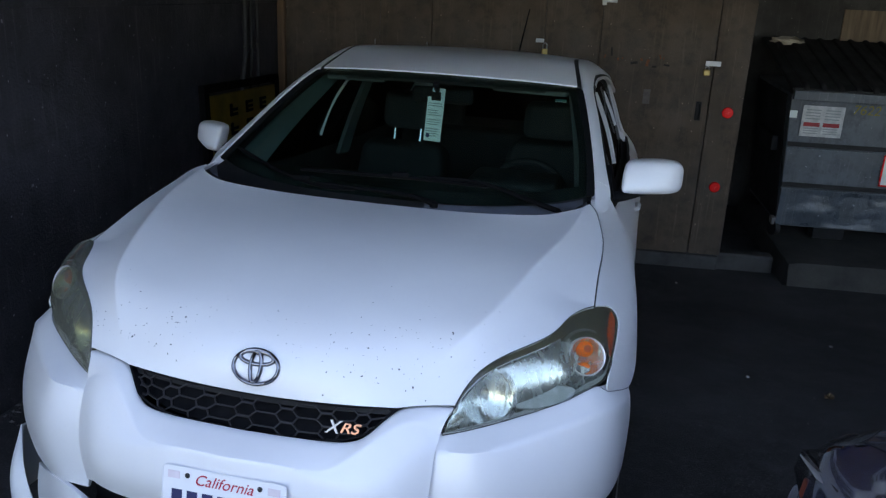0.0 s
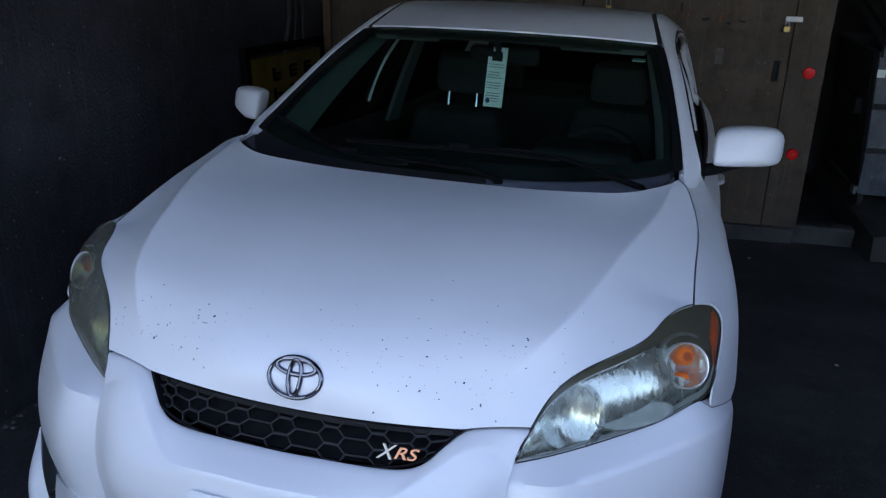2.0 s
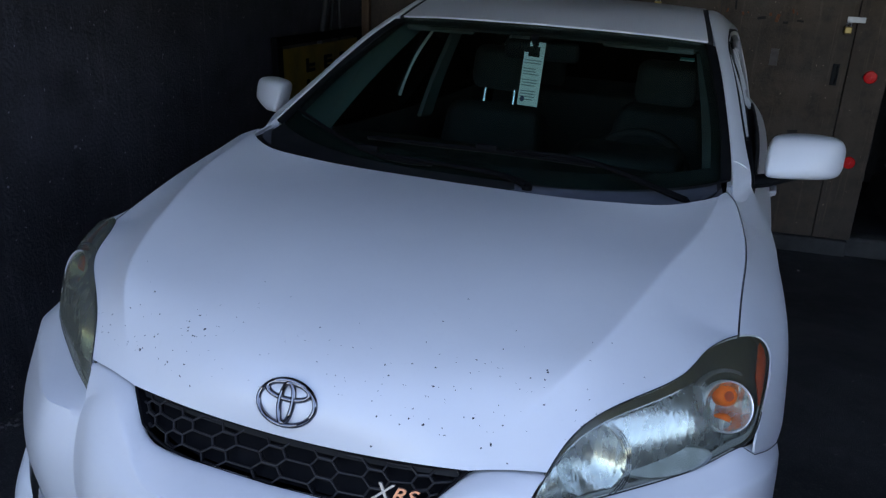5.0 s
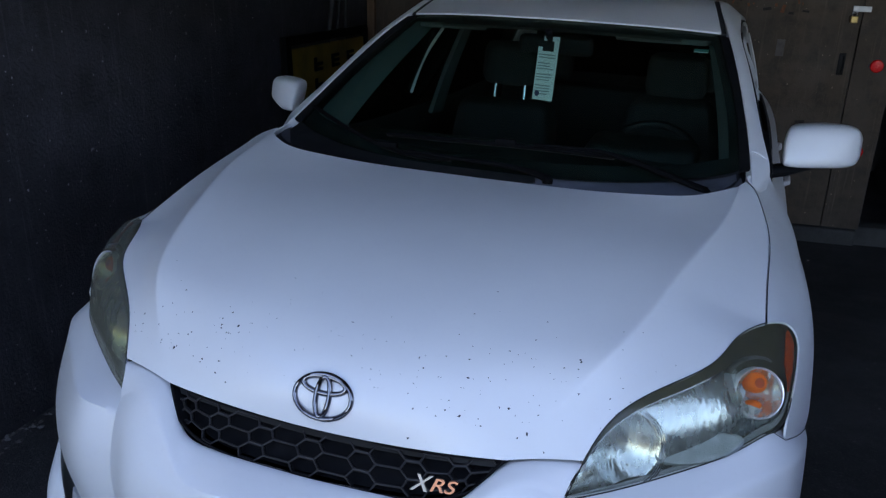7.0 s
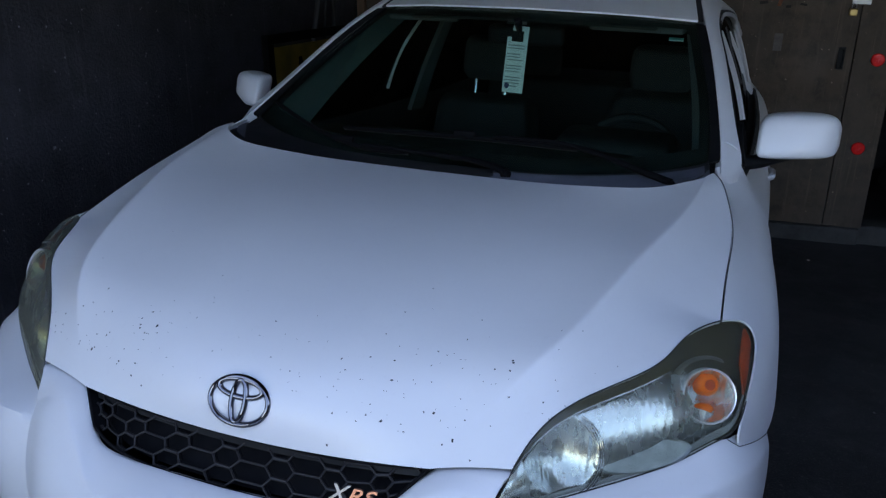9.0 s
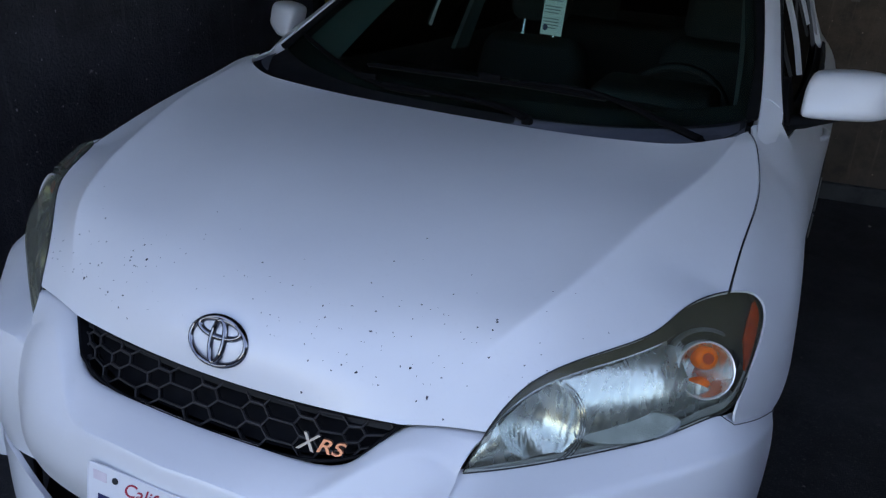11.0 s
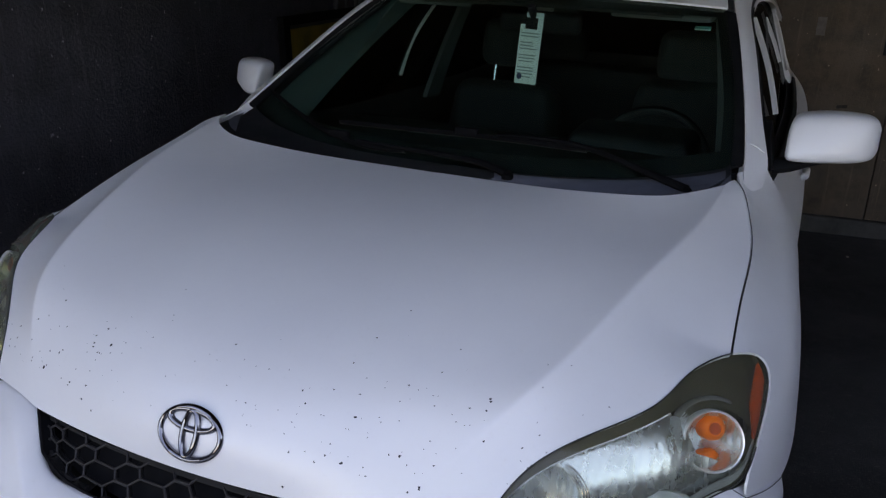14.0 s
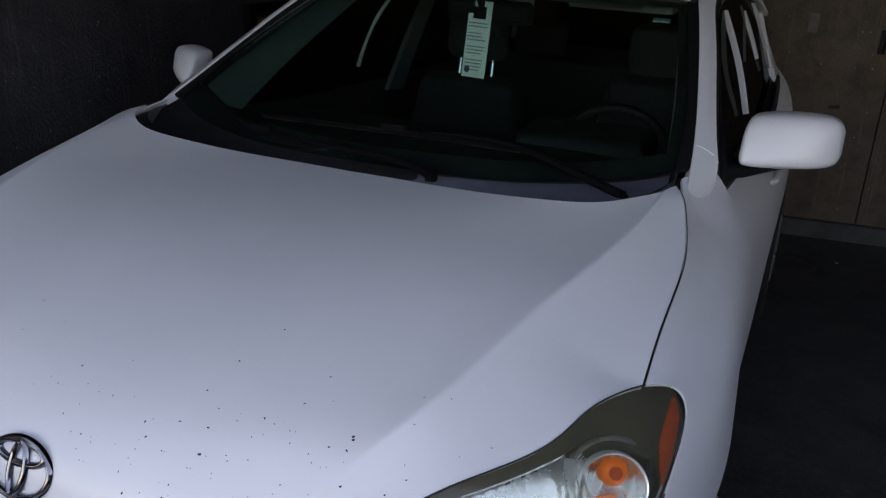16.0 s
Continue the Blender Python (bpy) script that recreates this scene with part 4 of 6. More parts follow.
def build_mirror(car, side):
    """A door mirror: a rounded white shell on a black foot."""
    mir = empty("door_mirror")
    mir.parent = car
    # the one on the far side is turned inward
    mir.matrix_basis = Matrix.Diagonal((side, 1, 1, 1)) if side > 0 else pose(-0.262, 0.085, 0.103) @ Matrix.Diagonal((-0.72, 1, 0.9, 1))
    tagged(mir, "white door mirror on a black foot")
    bm = bmesh.new()
    # cross sections from the foot outward: x, centre y, depth, lower and upper edge
    secs = [(0.776, 1.440, 0.028, 1.112, 1.162), (0.781, 1.445, 0.046, 1.101, 1.188), (0.795, 1.455, 0.060, 1.096, 1.206), (0.830, 1.470, 0.068, 1.095, 1.214), (0.880, 1.492, 0.070, 1.096, 1.218), (0.930, 1.516, 0.064, 1.098, 1.217), (0.960, 1.533, 0.054, 1.102, 1.212), (0.978, 1.546, 0.040, 1.110, 1.200), (0.987, 1.555, 0.020, 1.128, 1.182)]
    dense = spline(secs, 37)
    rings = []
    for cx, cy, d, lo, hi in dense:
        row = []
        for k in range(32):
            a = 2 * math.pi * k / 32
            c, q = math.cos(a), math.sin(a)
            z = (lo + hi) / 2 + (hi - lo) / 2 * math.copysign(abs(q) ** 0.48, q)
            lean = 0.50 - 2.0 * (cx - 0.776)
            y = cy + d * math.copysign(abs(c) ** 0.6, c) * (1.0 if c < 0 else 0.6) + lean * (z - 1.11)
            if side < 0:
                z += 0.30 * max(0.0, cx - 0.86) * max(0.0, 1.16 - z) / 0.06
            row.append(bm.verts.new((cx, y, z)))
        rings.append(row)
    for a, b in zip(rings, rings[1:]):
        for k in range(32):
            bm.faces.new((a[k], a[(k + 1) % 32], b[(k + 1) % 32], b[k]))
    bm.faces.new(rings[0][::-1]), bm.faces.new(rings[-1])
    part("shell", bm, WHITE, mir, smooth=True, sharp=70)
    bm = box((0.150, 0.006, 0.080), (0.885, 1.556, 1.155), 0.002, (0, 0, 22))
    part("mirror_glass", bm, plain("mirror_silver", (0.8, 0.8, 0.8), 0.02, 1.0, var=0.01), mir, "mirror glass")
    bm = tube([(0.740, 1.455, 1.072), (0.785, 1.470, 1.080), (0.83, 1.485, 1.091), (0.89, 1.505, 1.103)], [0.042, 0.040, 0.030, 0.016], 12, flat=0.45)
    part("foot", bm, TRIM, mir, "black mirror foot", smooth=True)
    bm = bmesh.new()
    outline = [(1.352, 1.086), (1.400, 1.128), (1.470, 1.166), (1.560, 1.175), (1.560, 1.046), (1.450, 1.064)]
    far, near = ([bm.verts.new((x - 0.28 * (z - 1.04) + 0.02 * (y - 1.34), y, z)) for y, z in outline] for x in (0.744, 0.766))
    bm.faces.new(far[::-1]), bm.faces.new(near)
    for a in range(len(outline)):
        b = (a + 1) % len(outline)
        bm.faces.new((far[a], far[b], near[b], near[a]))
    part("sail_panel", bm, TRIM, mir, "black corner panel", smooth=True)


def build_wiper(car, arm, blade, label):
    w = empty("wiper")
    w.parent = car
    tagged(w, label)
    a = Vector(arm[0])
    part("arm", tube(spline(arm, 16), [0.017 - 0.0006 * k for k in range(16)], 8, flat=0.55), WIPER, w, smooth=True)
    part("blade_frame", tube(spline(blade, 24), [0.003] + [0.0075] * 22 + [0.003], 6, flat=0.8), WIPER, w, smooth=True)
    part("rubber_edge", tube([p + np.array((0, 0.006, -0.006)) for p in spline(blade, 24)], 0.0028, 4), RUBBER, w)
    part("hinge_cap", lathe([(0.014, -0.012), (0.014, -0.002), (0.009, 0.003), (0.0, 0.004)], Matrix.Translation(a), 16), WIPER, w, smooth=True)
    mid = spline(blade, 24)[10]
    part("blade_clip", box((0.060, 0.018, 0.018), mid + np.array((0, 0, 0.008)), 0.005, (0, 0, 4)), WIPER, w, smooth=True)


def build_seat(car, x):
    s = empty("front_seat")
    s.parent = car
    tagged(s, "grey cloth front seat with headrest")
    tall = 0.07 if x > 0 else 0.0
    back = box((0.54, 0.15, 0.62 + tall), (x, 2.62, 0.785 + tall / 2), 0.065, (-14, 0, 0), 5)
    for v in back.verts:
        rise = max(0.0, (v.co.z - 0.80) / (0.31 + tall))
        v.co.x = x + (v.co.x - x) * (1 - (0.26 + 3.0 * tall) * rise * rise)
    part("backrest", back, SEAT, s, smooth=True)
    part("seat_cushion", box((0.52, 0.52, 0.16), (x, 2.30, 0.56), 0.05, (4, 0, 0), 4), SEAT, s, smooth=True)
    part("headrest", box((0.26, 0.11, 0.20), (x, 2.70, 1.243), 0.054, (-10, 0, 0), 4), SEAT, s, smooth=True)
    for dx in (-0.06, 0.06) if x > 0 else (-0.060, 0.078):
        part("headrest_post", tube([(x + dx, 2.655, 1.05), (x + dx, 2.675, 1.18)], 0.0075, 8), TRIM if x > 0 else POST, s, "dark post" if x > 0 else "bright steel post", smooth=True)


def fender_grid(nu, nv):
    """The front wing, its upper edge laid along the hood's outer edge."""
    g = surface(FENDER, nu, nv)
    edge = hood_half(97, 4, 4)[:, -1]
    k = np.arange(48, 97)
    fall = (1 - np.linspace(0, 1, nv))[:, None] ** 2
    for i in range(nu):
        y = g[i, 0, 1]
        if y < edge[-1, 1] and y > edge[k[0], 1]:
            want = np.array([np.interp(y, edge[k, 1], edge[k, c]) for c in (0, 2)])
            shift = np.array((want[0] + 0.0044 - g[i, 0, 0], 0, want[1] - 0.0015 - g[i, 0, 2]))
            g[i] += shift * fall
    return g


def build_car(name, m, paint, label, full=True):
    car = empty(name, m)
    tagged(car, label, "car")
    hood = mirrored(hood_half(81, 40, 26))
    sheet("hood", hood, 0.006, paint, car)
    bt = mirrored(np.concatenate([surface(BUMPER_SHELF, 9, 33), surface(BUMPER_TOP, 19, 33)[1:]], 0))
    sheet("front_bumper", bt, 0.012, paint, car, outward=(0, -1, 0.2))
    for k in (1, -1):
        g = fender_grid(49, 25)
        sheet("front_fender", g if k > 0 else flip(g), 0.004, paint, car, outward=(k, -0.2, 0.3))
        edge = spline([(0.450, 0.152, 0.676)] + LAMP_LOW[1:6], 27) - np.array((0, 0, 0.003))
        tail = spline([(0.7755, 0.4236, 0.7366), (0.812, 0.462, 0.720), (0.8435, 0.546, 0.6985), (0.869, 0.656, 0.669)], 12)
        edge = np.concatenate([edge[:-1], tail])
        n = len(edge)
        tuck = np.clip((np.arange(n) - 26) / 5, 0, 1)[:, None]
        flange = edge + np.array((-0.004, 0.006, 0.002)) * (1 - tuck) + np.array((-0.012, 0.010, 0.016)) * tuck
        fall = spline(np.stack([spline(r, n) for r in BUMPER_SIDE]), 27)
        g = np.concatenate([flange[None], [edge + (fall[0] - edge) * i / 6 for i in range(6)], fall])
        sheet("bumper_corner", g if k > 0 else flip(g), 0.012, paint, car, outward=(k * 0.6, -1, 0.1))
        seam = [(0.786, 0.452, 0.739), (0.800, 0.459, 0.729)] + [tuple(q) for q in spline([(0.814, 0.464, 0.721), (0.846, 0.550, 0.698), (0.871, 0.665, 0.667)], 10)]
        part("panel_gap", tube([(k * (q[0] + 0.002), q[1] - 0.002, q[2]) for q in seam], 0.0008, 6), GAP, car)
        rim = hood_half(97, 4, 4)[:, -1]
        rim = [q for q in rim if 0.586 < q[1]]
        part("hood_gap", tube([(k * (q[0] + 0.0028), q[1], q[2] + 0.0004) for q in rim], 0.0008, 6), GAP, car)
        joint = spline([(0.692, 1.335, 1.142), (0.708, 1.337, 1.138), (0.728, 1.345, 1.125), (0.741, 1.352, 1.108)], 12)
        part("pillar_joint", tube([(k * q[0], q[1], q[2]) for q in joint], 0.0016, 6), paint, car)
        g = surface(LIP, 13, 43)[:, :24]
        sheet("lower_lip", g if k > 0 else flip(g), 0.012, paint, car, outward=(k * 0.3, -1, 0))
        g = surface(FLARE, 17, 25)
        sheet("lip_end", g if k > 0 else flip(g), 0.010, paint, car, "white flared end of the front spoiler", outward=(k, -0.6, 0))
        recess = np.array([[(0.58, 0.215, z), (0.70, 0.30, z), (0.80, 0.42, z), (0.86, 0.58, z)] for z in (0.52, 0.40, 0.28, 0.16)])
        recess = surface(recess, 9, 13)
        sheet("fog_recess", recess if k > 0 else flip(recess), 0.01, GRILLE, car, "black recess in the bumper corner", outward=(k * 0.6, -1, 0))
        g = surface(PILLAR, 65, 9)
        sheet("roof_rail", g if k > 0 else flip(g), 0.03, paint, car, "painted windscreen pillar and roof side", outward=(k, -0.4, 0.6))
        g = surface(DOORS, 49, 21)
        sheet("body_side", g if k > 0 else flip(g), 0.02, paint, car, outward=(k, 0, 0.2))
        build_headlamp(car, k)
    sheet("roof", mirrored(surface(ROOF, 33, 17)), 0.006, paint, car)
    sheet("windshield", mirrored(surface(SCREEN, 25, 17)), 0.005, GLASS, car, "greenish laminated windscreen").visible_shadow = False
    return car


def screen_patch(s0, s1, t0, t1, lift, nu=20, nv=12):
    """A piece of the windscreen's surface: s from the middle to the car's left edge, t from its foot to its head."""
    g = surface(SCREEN, 61, 61)
    i0, i1, j0, j1 = round(t0 * 60), round(t1 * 60), round(s0 * 60), round(s1 * 60)
    n = normals(g)
    n = n if n[30, 10, 2] > 0 else -n
    return (g + n * lift)[i0 : i1 + 1, j0 : j1 + 1]


def build_cabin(car):
    """What shows through the glass."""
    dash = empty("dashboard")
    dash.parent = car
    tagged(dash, "black padded dashboard under the windscreen")
    top = [[(0, 1.09, 1.020), (0.35, 1.11, 1.022), (0.66, 1.27, 1.035)], [(0, 1.42, 1.050), (0.35, 1.44, 1.050), (0.68, 1.50, 1.040)], [(0, 1.72, 1.030), (0.35, 1.74, 1.032), (0.69, 1.76, 1.020)], [(0, 1.80, 0.96), (0.35, 1.82, 0.96), (0.70, 1.84, 0.95)], [(0, 1.82, 0.60), (0.35, 1.84, 0.60), (0.70, 1.86, 0.60)]]
    sheet("dash_top", mirrored(surface(top, 25, 13)), 0.02, DASH, dash)
    part("binnacle", box((0.36, 0.22, 0.09), (0.36, 1.70, 1.045), 0.035, (6, 0, 0), 4), DASH, dash, smooth=True)
    for x in (-0.55, 0.58):
        part("air_vent", box((0.12, 0.05, 0.07), (x, 1.80, 0.99), 0.015, (0, 0, 0), 3), TRIM, dash, smooth=True)
    wheel = empty("steering_wheel")
    wheel.parent = car
    tagged(wheel, "black steering wheel behind the glass")
    m = pose(0.36, 2.0, 0.935, 65, 0, 0)
    pts = [m @ Vector((0.185 * math.cos(a), 0.185 * math.sin(a), 0)) for a in np.linspace(0, 2 * math.pi, 41)]
    part("wheel_rim", tube(pts, 0.0155, 10, caps=False), DASH, wheel, smooth=True)
    part("hub", lathe([(0.075, -0.03), (0.075, 0.0), (0.05, 0.02), (0.0, 0.024)], m, 24), DASH, wheel, smooth=True)
    for a in (0, 180, 270):
        e = m @ Vector((0.175 * math.cos(radians(a)), 0.175 * math.sin(radians(a)), 0))
        part("spoke", tube([m @ Vector((0, 0, 0)), e], [0.03, 0.018], 8, flat=0.4), DASH, wheel, smooth=True)
    for x in (-0.37, 0.37):
        build_seat(car, x)
    rear = empty("rear_bench")
    rear.parent = car
    tagged(rear, "dark grey rear bench seat")
    part("bench_back", box((1.25, 0.16, 0.62), (0, 3.46, 0.82), 0.05, (-16, 0, 0), 3), SEAT, rear, smooth=True)
    part("bench_cushion", box((1.25, 0.50, 0.18), (0, 3.15, 0.50), 0.05, (0, 0, 0), 3), SEAT, rear, smooth=True)
    for x in (-0.38, 0.38):
        part("rear_headrest", box((0.26, 0.10, 0.17), (x, 3.57, 1.20), 0.04, (-10, 0, 0), 3), SEAT, rear, smooth=True)
    mir = empty("rear_view_mirror")
    mir.parent = car
    tagged(mir, "black rear-view mirror under the windscreen head")
    part("mirror_shell", box((0.25, 0.045, 0.065), (0.03, 1.745, 1.372), 0.02, (10, 0, 6), 4), TRIM, mir, smooth=True)
    part("mirror_stem", tube([(0.015, 1.72, 1.385), (0.01, 1.70, 1.42)], 0.012, 10), TRIM, mir, smooth=True)
    lining = mirrored(surface(ROOF, 17, 9)) * (0.985, 1, 1) - np.array((0, -0.03, 0.045))
    sheet("headliner", lining, 0.01, HEADLINER, car, "dark cloth headliner", outward=(0, 0, -1))
    for x, w in ((-0.41, 0.25), (0.365, 0.32)):
        v = empty("sun_visor")
        v.parent = car
        tagged(v, "pale folded sun visor")
        part("flap", box((w, 0.15, 0.022), (x, 1.985, 1.424), 0.009, (14, 0, -10 if x > 0 else 10), 3), LINER, v, smooth=True)
        part("visor_hinge", tube([(x * 1.42, 1.975, 1.415), (x * 1.42 * 0.93, 1.965, 1.412)], 0.007, 8), LINER, v, smooth=True)
    for k in (1, -1):
        g = np.stack([spline([(0.664, 1.30, 1.10), (0.635, 1.50, 1.215), (0.588, 1.73, 1.335), (0.540, 1.96, 1.430)], 20), spline([(0.612, 1.46, 1.050), (0.585, 1.64, 1.170), (0.545, 1.85, 1.300), (0.500, 2.06, 1.425)], 20)], 1)
        sheet("pillar_trim", g if k > 0 else flip(g), 0.012, PILLARTRIM, car, "grey green inner pillar trim", outward=(-k, -0.2, 0.3))
        g = np.stack([spline([(0.680, 2.52, 1.00), (0.645, 2.60, 1.20), (0.580, 2.66, 1.42)], 12), spline([(0.670, 2.64, 1.00), (0.635, 2.70, 1.20), (0.570, 2.74, 1.42)], 12)], 1)
        sheet("centre_pillar_trim", g if k > 0 else flip(g), 0.02, PILLARTRIM, car, "grey green centre pillar trim", outward=(-k, -0.5, 0))
        g = np.stack([spline([(0.722, 2.235, 1.112), (0.672, 2.245, 1.266), (0.600, 2.305, 1.415)], 14), spline([(0.728, 2.253, 1.112), (0.679, 2.263, 1.266), (0.607, 2.325, 1.415)], 14)], 1)
        sheet("door_frame_upright", g + (0.002, 0, 0) if k > 0 else flip(g + (-0.022, 0.05, 0)), 0.012, WHITE, car, "white painted door frame upright", outward=(k, -0.5, 0))
        g = np.stack([spline([(0.688, 2.770, 1.25), (0.650, 2.812, 1.33), (0.604, 2.850, 1.41)], 14), spline([(0.689, 2.776, 1.25), (0.652, 2.832, 1.33), (0.608, 2.880, 1.41)], 14)], 1)
        if k > 0:
            # narrow white strip, tapering downward, just outside the side glass
            sheet("rear_door_frame", g + (0.008, 0, 0), 0.012, WHITE, car, "white tapered strip at the rear side window", outward=(k, -0.5, 0))
        belt = np.stack([spline([(0.762, 1.44, 1.042), (0.775, 1.9, 1.018), (0.783, 2.4, 1.028), (0.779, 3.1, 1.058), (0.748, 3.7, 1.118)], 30), spline([(0.748, 1.44, 1.052), (0.760, 1.9, 1.030), (0.768, 2.4, 1.040), (0.764, 3.1, 1.070), (0.735, 3.7, 1.130)], 30)], 1)
        sheet("window_seal", belt if k > 0 else flip(belt), 0.012, RUBBER, car, "black rubber window seal", outward=(k, 0, 1))
        glass = np.stack([spline([(0.752, 1.46, 1.045), (0.765, 1.9, 1.020), (0.772, 2.4, 1.030), (0.768, 3.1, 1.060), (0.738, 3.7, 1.120)], 30), spline([(0.690, 1.50, 1.190), (0.612, 1.95, 1.415), (0.618, 2.45, 1.478), (0.622, 3.1, 1.478), (0.630, 3.75, 1.415)], 30)], 1)
        glass -= (0.035, 0, 0)
        sheet("side_window", glass if k > 0 else flip(glass), 0.004, SIDEGLASS, car, "tinted side glass", outward=(k, 0, 0.4)).visible_shadow = False
        inside = np.array([(0.545, 1.925, 1.441), (0.510, 2.135, 1.524), (0.490, 2.42, 1.554), (0.488, 3.2, 1.537), (0.489, 3.88, 1.450)])
        ditch = np.stack([spline(inside, 30), spline(inside + (0.020, 0, 0), 30)], 1)
        sheet("roof_moulding", ditch if k > 0 else flip(ditch), 0.01, RUBBER, car, "black roof moulding", outward=(0, 0, 1))
        rearq = [[(0.612, 3.70, 1.425), (0.603, 3.82, 1.428), (0.580, 3.93, 1.435)], [(0.664, 3.66, 1.28), (0.650, 3.85, 1.29), (0.615, 4.05, 1.30)], [(0.738, 3.62, 1.105), (0.722, 3.90, 1.135), (0.660, 4.19, 1.175)]]
        g = surface(rearq, 12, 9)
        sheet("rear_pillar", g if k > 0 else flip(g), 0.03, WHITE, car, "white rear pillar", outward=(k, 0.3, 0.3))
        inner, post = surface(SCREEN, 41, 3)[:, 2], surface(PILLAR, 65, 3)[8:32, 0]
        outer = np.stack([np.interp(inner[:, 1] + 0.010, post[:, 1], post[:, c]) for c in range(3)], 1)
        side = np.stack([inner - (0.004, 0, 0.002), outer + (0.004, 0, -0.005)], 1)
        sheet("windscreen_seal", side if k > 0 else flip(side), 0.006, TRIM, car, "black seal beside the windscreen", outward=(k * 0.3, -0.5, 1))
        # dark print round the edge of the windscreen
        for patch in (screen_patch(0.955, 1.0, 0.0, 1.0, -0.009), screen_patch(0.0, 0.96, 0.955, 1.0, -0.009), screen_patch(0.0, 0.96, 0.0, 0.10, -0.009)):
            sheet("dark_edge_print", patch if k > 0 else flip(patch), 0.002, GAP, car, "black print round the windscreen", outward=(0, -0.5, 1))
        frame = np.stack([spline([(0.746, 1.33, 1.09), (0.716, 1.465, 1.178), (0.660, 1.745, 1.332), (0.617, 1.955, 1.424), (0.607, 2.15, 1.474), (0.605, 2.5, 1.490), (0.614, 3.2, 1.482), (0.634, 3.85, 1.405)], 40), spline([(0.752, 1.42, 1.06), (0.716, 1.53, 1.160), (0.658, 1.80, 1.310), (0.617, 2.00, 1.398), (0.607, 2.18, 1.450), (0.605, 2.5, 1.468), (0.614, 3.2, 1.458), (0.634, 3.80, 1.382)], 40)], 1)
        a, b = frame[:, 0], frame[:, 1]
        gap, rail = np.stack([a, a + 0.35 * (b - a)], 1), np.stack([a + 0.35 * (b - a) + (0.004, 0, 0), b + (0.004, 0, 0)], 1)
        sheet("window_gap", gap if k > 0 else flip(gap), 0.02, RUBBER, car, "black gap round the door", outward=(k, 0, 0.3))
        fore, aft = (rail[:21], rail[20:]) if k > 0 else (flip(rail[:21]), flip(rail[20:]))
        sheet("window_sash", fore, 0.02, TRIM, car, "black front edge of the door glass", outward=(k, 0, 0.3))
        sheet("window_frame", aft, 0.02, WHITE, car, "white painted window frame", outward=(k, 0, 0.3))
        if k > 0:
            g = np.stack([spline([(0.632, 3.00, 1.44), (0.676, 3.18, 1.310), (0.712, 3.340, 1.177)], 14), spline([(0.636, 3.02, 1.44), (0.681, 3.20, 1.310), (0.718, 3.352, 1.177)], 14)], 1)
            sheet("rear_window_edge", g, 0.012, WHITE, car, "white painted edge of the rear window", outward=(k, -0.5, 0))


def build_cowl(car):
    edge = hood_half(25, 40, 20)[-1]
    order = edge[:, 0]
    a = np.stack([np.interp(np.linspace(0, 0.684, 31), order, edge[:, c]) for c in range(3)], 1) + (0, -0.020, -0.022)
    b = spline([(0, 1.03, 1.036), (0.30, 1.050, 1.038), (0.56, 1.108, 1.058), (0.650, 1.165, 1.070), (0.672, 1.215, 1.080)], 31)
    c = spline([(0, 1.075, 1.048), (0.27, 1.09, 1.050), (0.50, 1.16, 1.066), (0.632, 1.24, 1.086), (0.664, 1.265, 1.098)], 31)
    # strip laid over the cowl, its bluish sheen painted as a paler colour
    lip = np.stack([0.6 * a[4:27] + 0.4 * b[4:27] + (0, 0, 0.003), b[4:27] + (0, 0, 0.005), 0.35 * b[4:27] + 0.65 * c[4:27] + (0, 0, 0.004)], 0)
    sheet("cowl_lip", lip, 0.003, PAINTEDSHEEN, car, "strip over the cowl with its sheen painted in")
    for k in (1, -1):
        # cowl corners get the same painted sheen
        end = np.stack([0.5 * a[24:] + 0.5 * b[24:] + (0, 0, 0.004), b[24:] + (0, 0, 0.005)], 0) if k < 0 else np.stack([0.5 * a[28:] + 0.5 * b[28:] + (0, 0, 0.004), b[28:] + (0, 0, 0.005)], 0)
        sheet("cowl_end", end if k > 0 else flip(end), 0.003, PAINTEDSHEEN, car, "cowl corner with its sheen painted in")
    sheet("cowl_panel", mirrored(np.stack([a, b, c], 0)), 0.015, COWL, car, "grey black plastic cowl below the windscreen")


def build_wheel(car, x, y):
    w = empty("wheel")
    w.parent = car
    tagged(w, "black tyre on a silver alloy rim")
    m = pose(x, y, 0.315, 0, 90 if x > 0 else -90, 0)
    part("tyre", lathe([(0.215, -0.10), (0.29, -0.105), (0.313, -0.085), (0.315, 0.0), (0.313, 0.085), (0.29, 0.10), (0.215, 0.095)], m, 48), RUBBER, w, smooth=True)
    part("rim", lathe([(0.03, 0.06), (0.05, 0.07), (0.12, 0.055), (0.19, 0.06), (0.216, 0.09), (0.216, -0.09), (0.19, -0.08)], m, 40), STEEL, w, smooth=True)
    for k in range(5):
        a = 2 * math.pi * k / 5
        part("spoke", tube([m @ Vector((0.03 * math.cos(a), 0.03 * math.sin(a), 0.078)), m @ Vector((0.205 * math.cos(a), 0.205 * math.sin(a), 0.085))], [0.032, 0.022], 8, flat=0.5), STEEL, w, smooth=True)


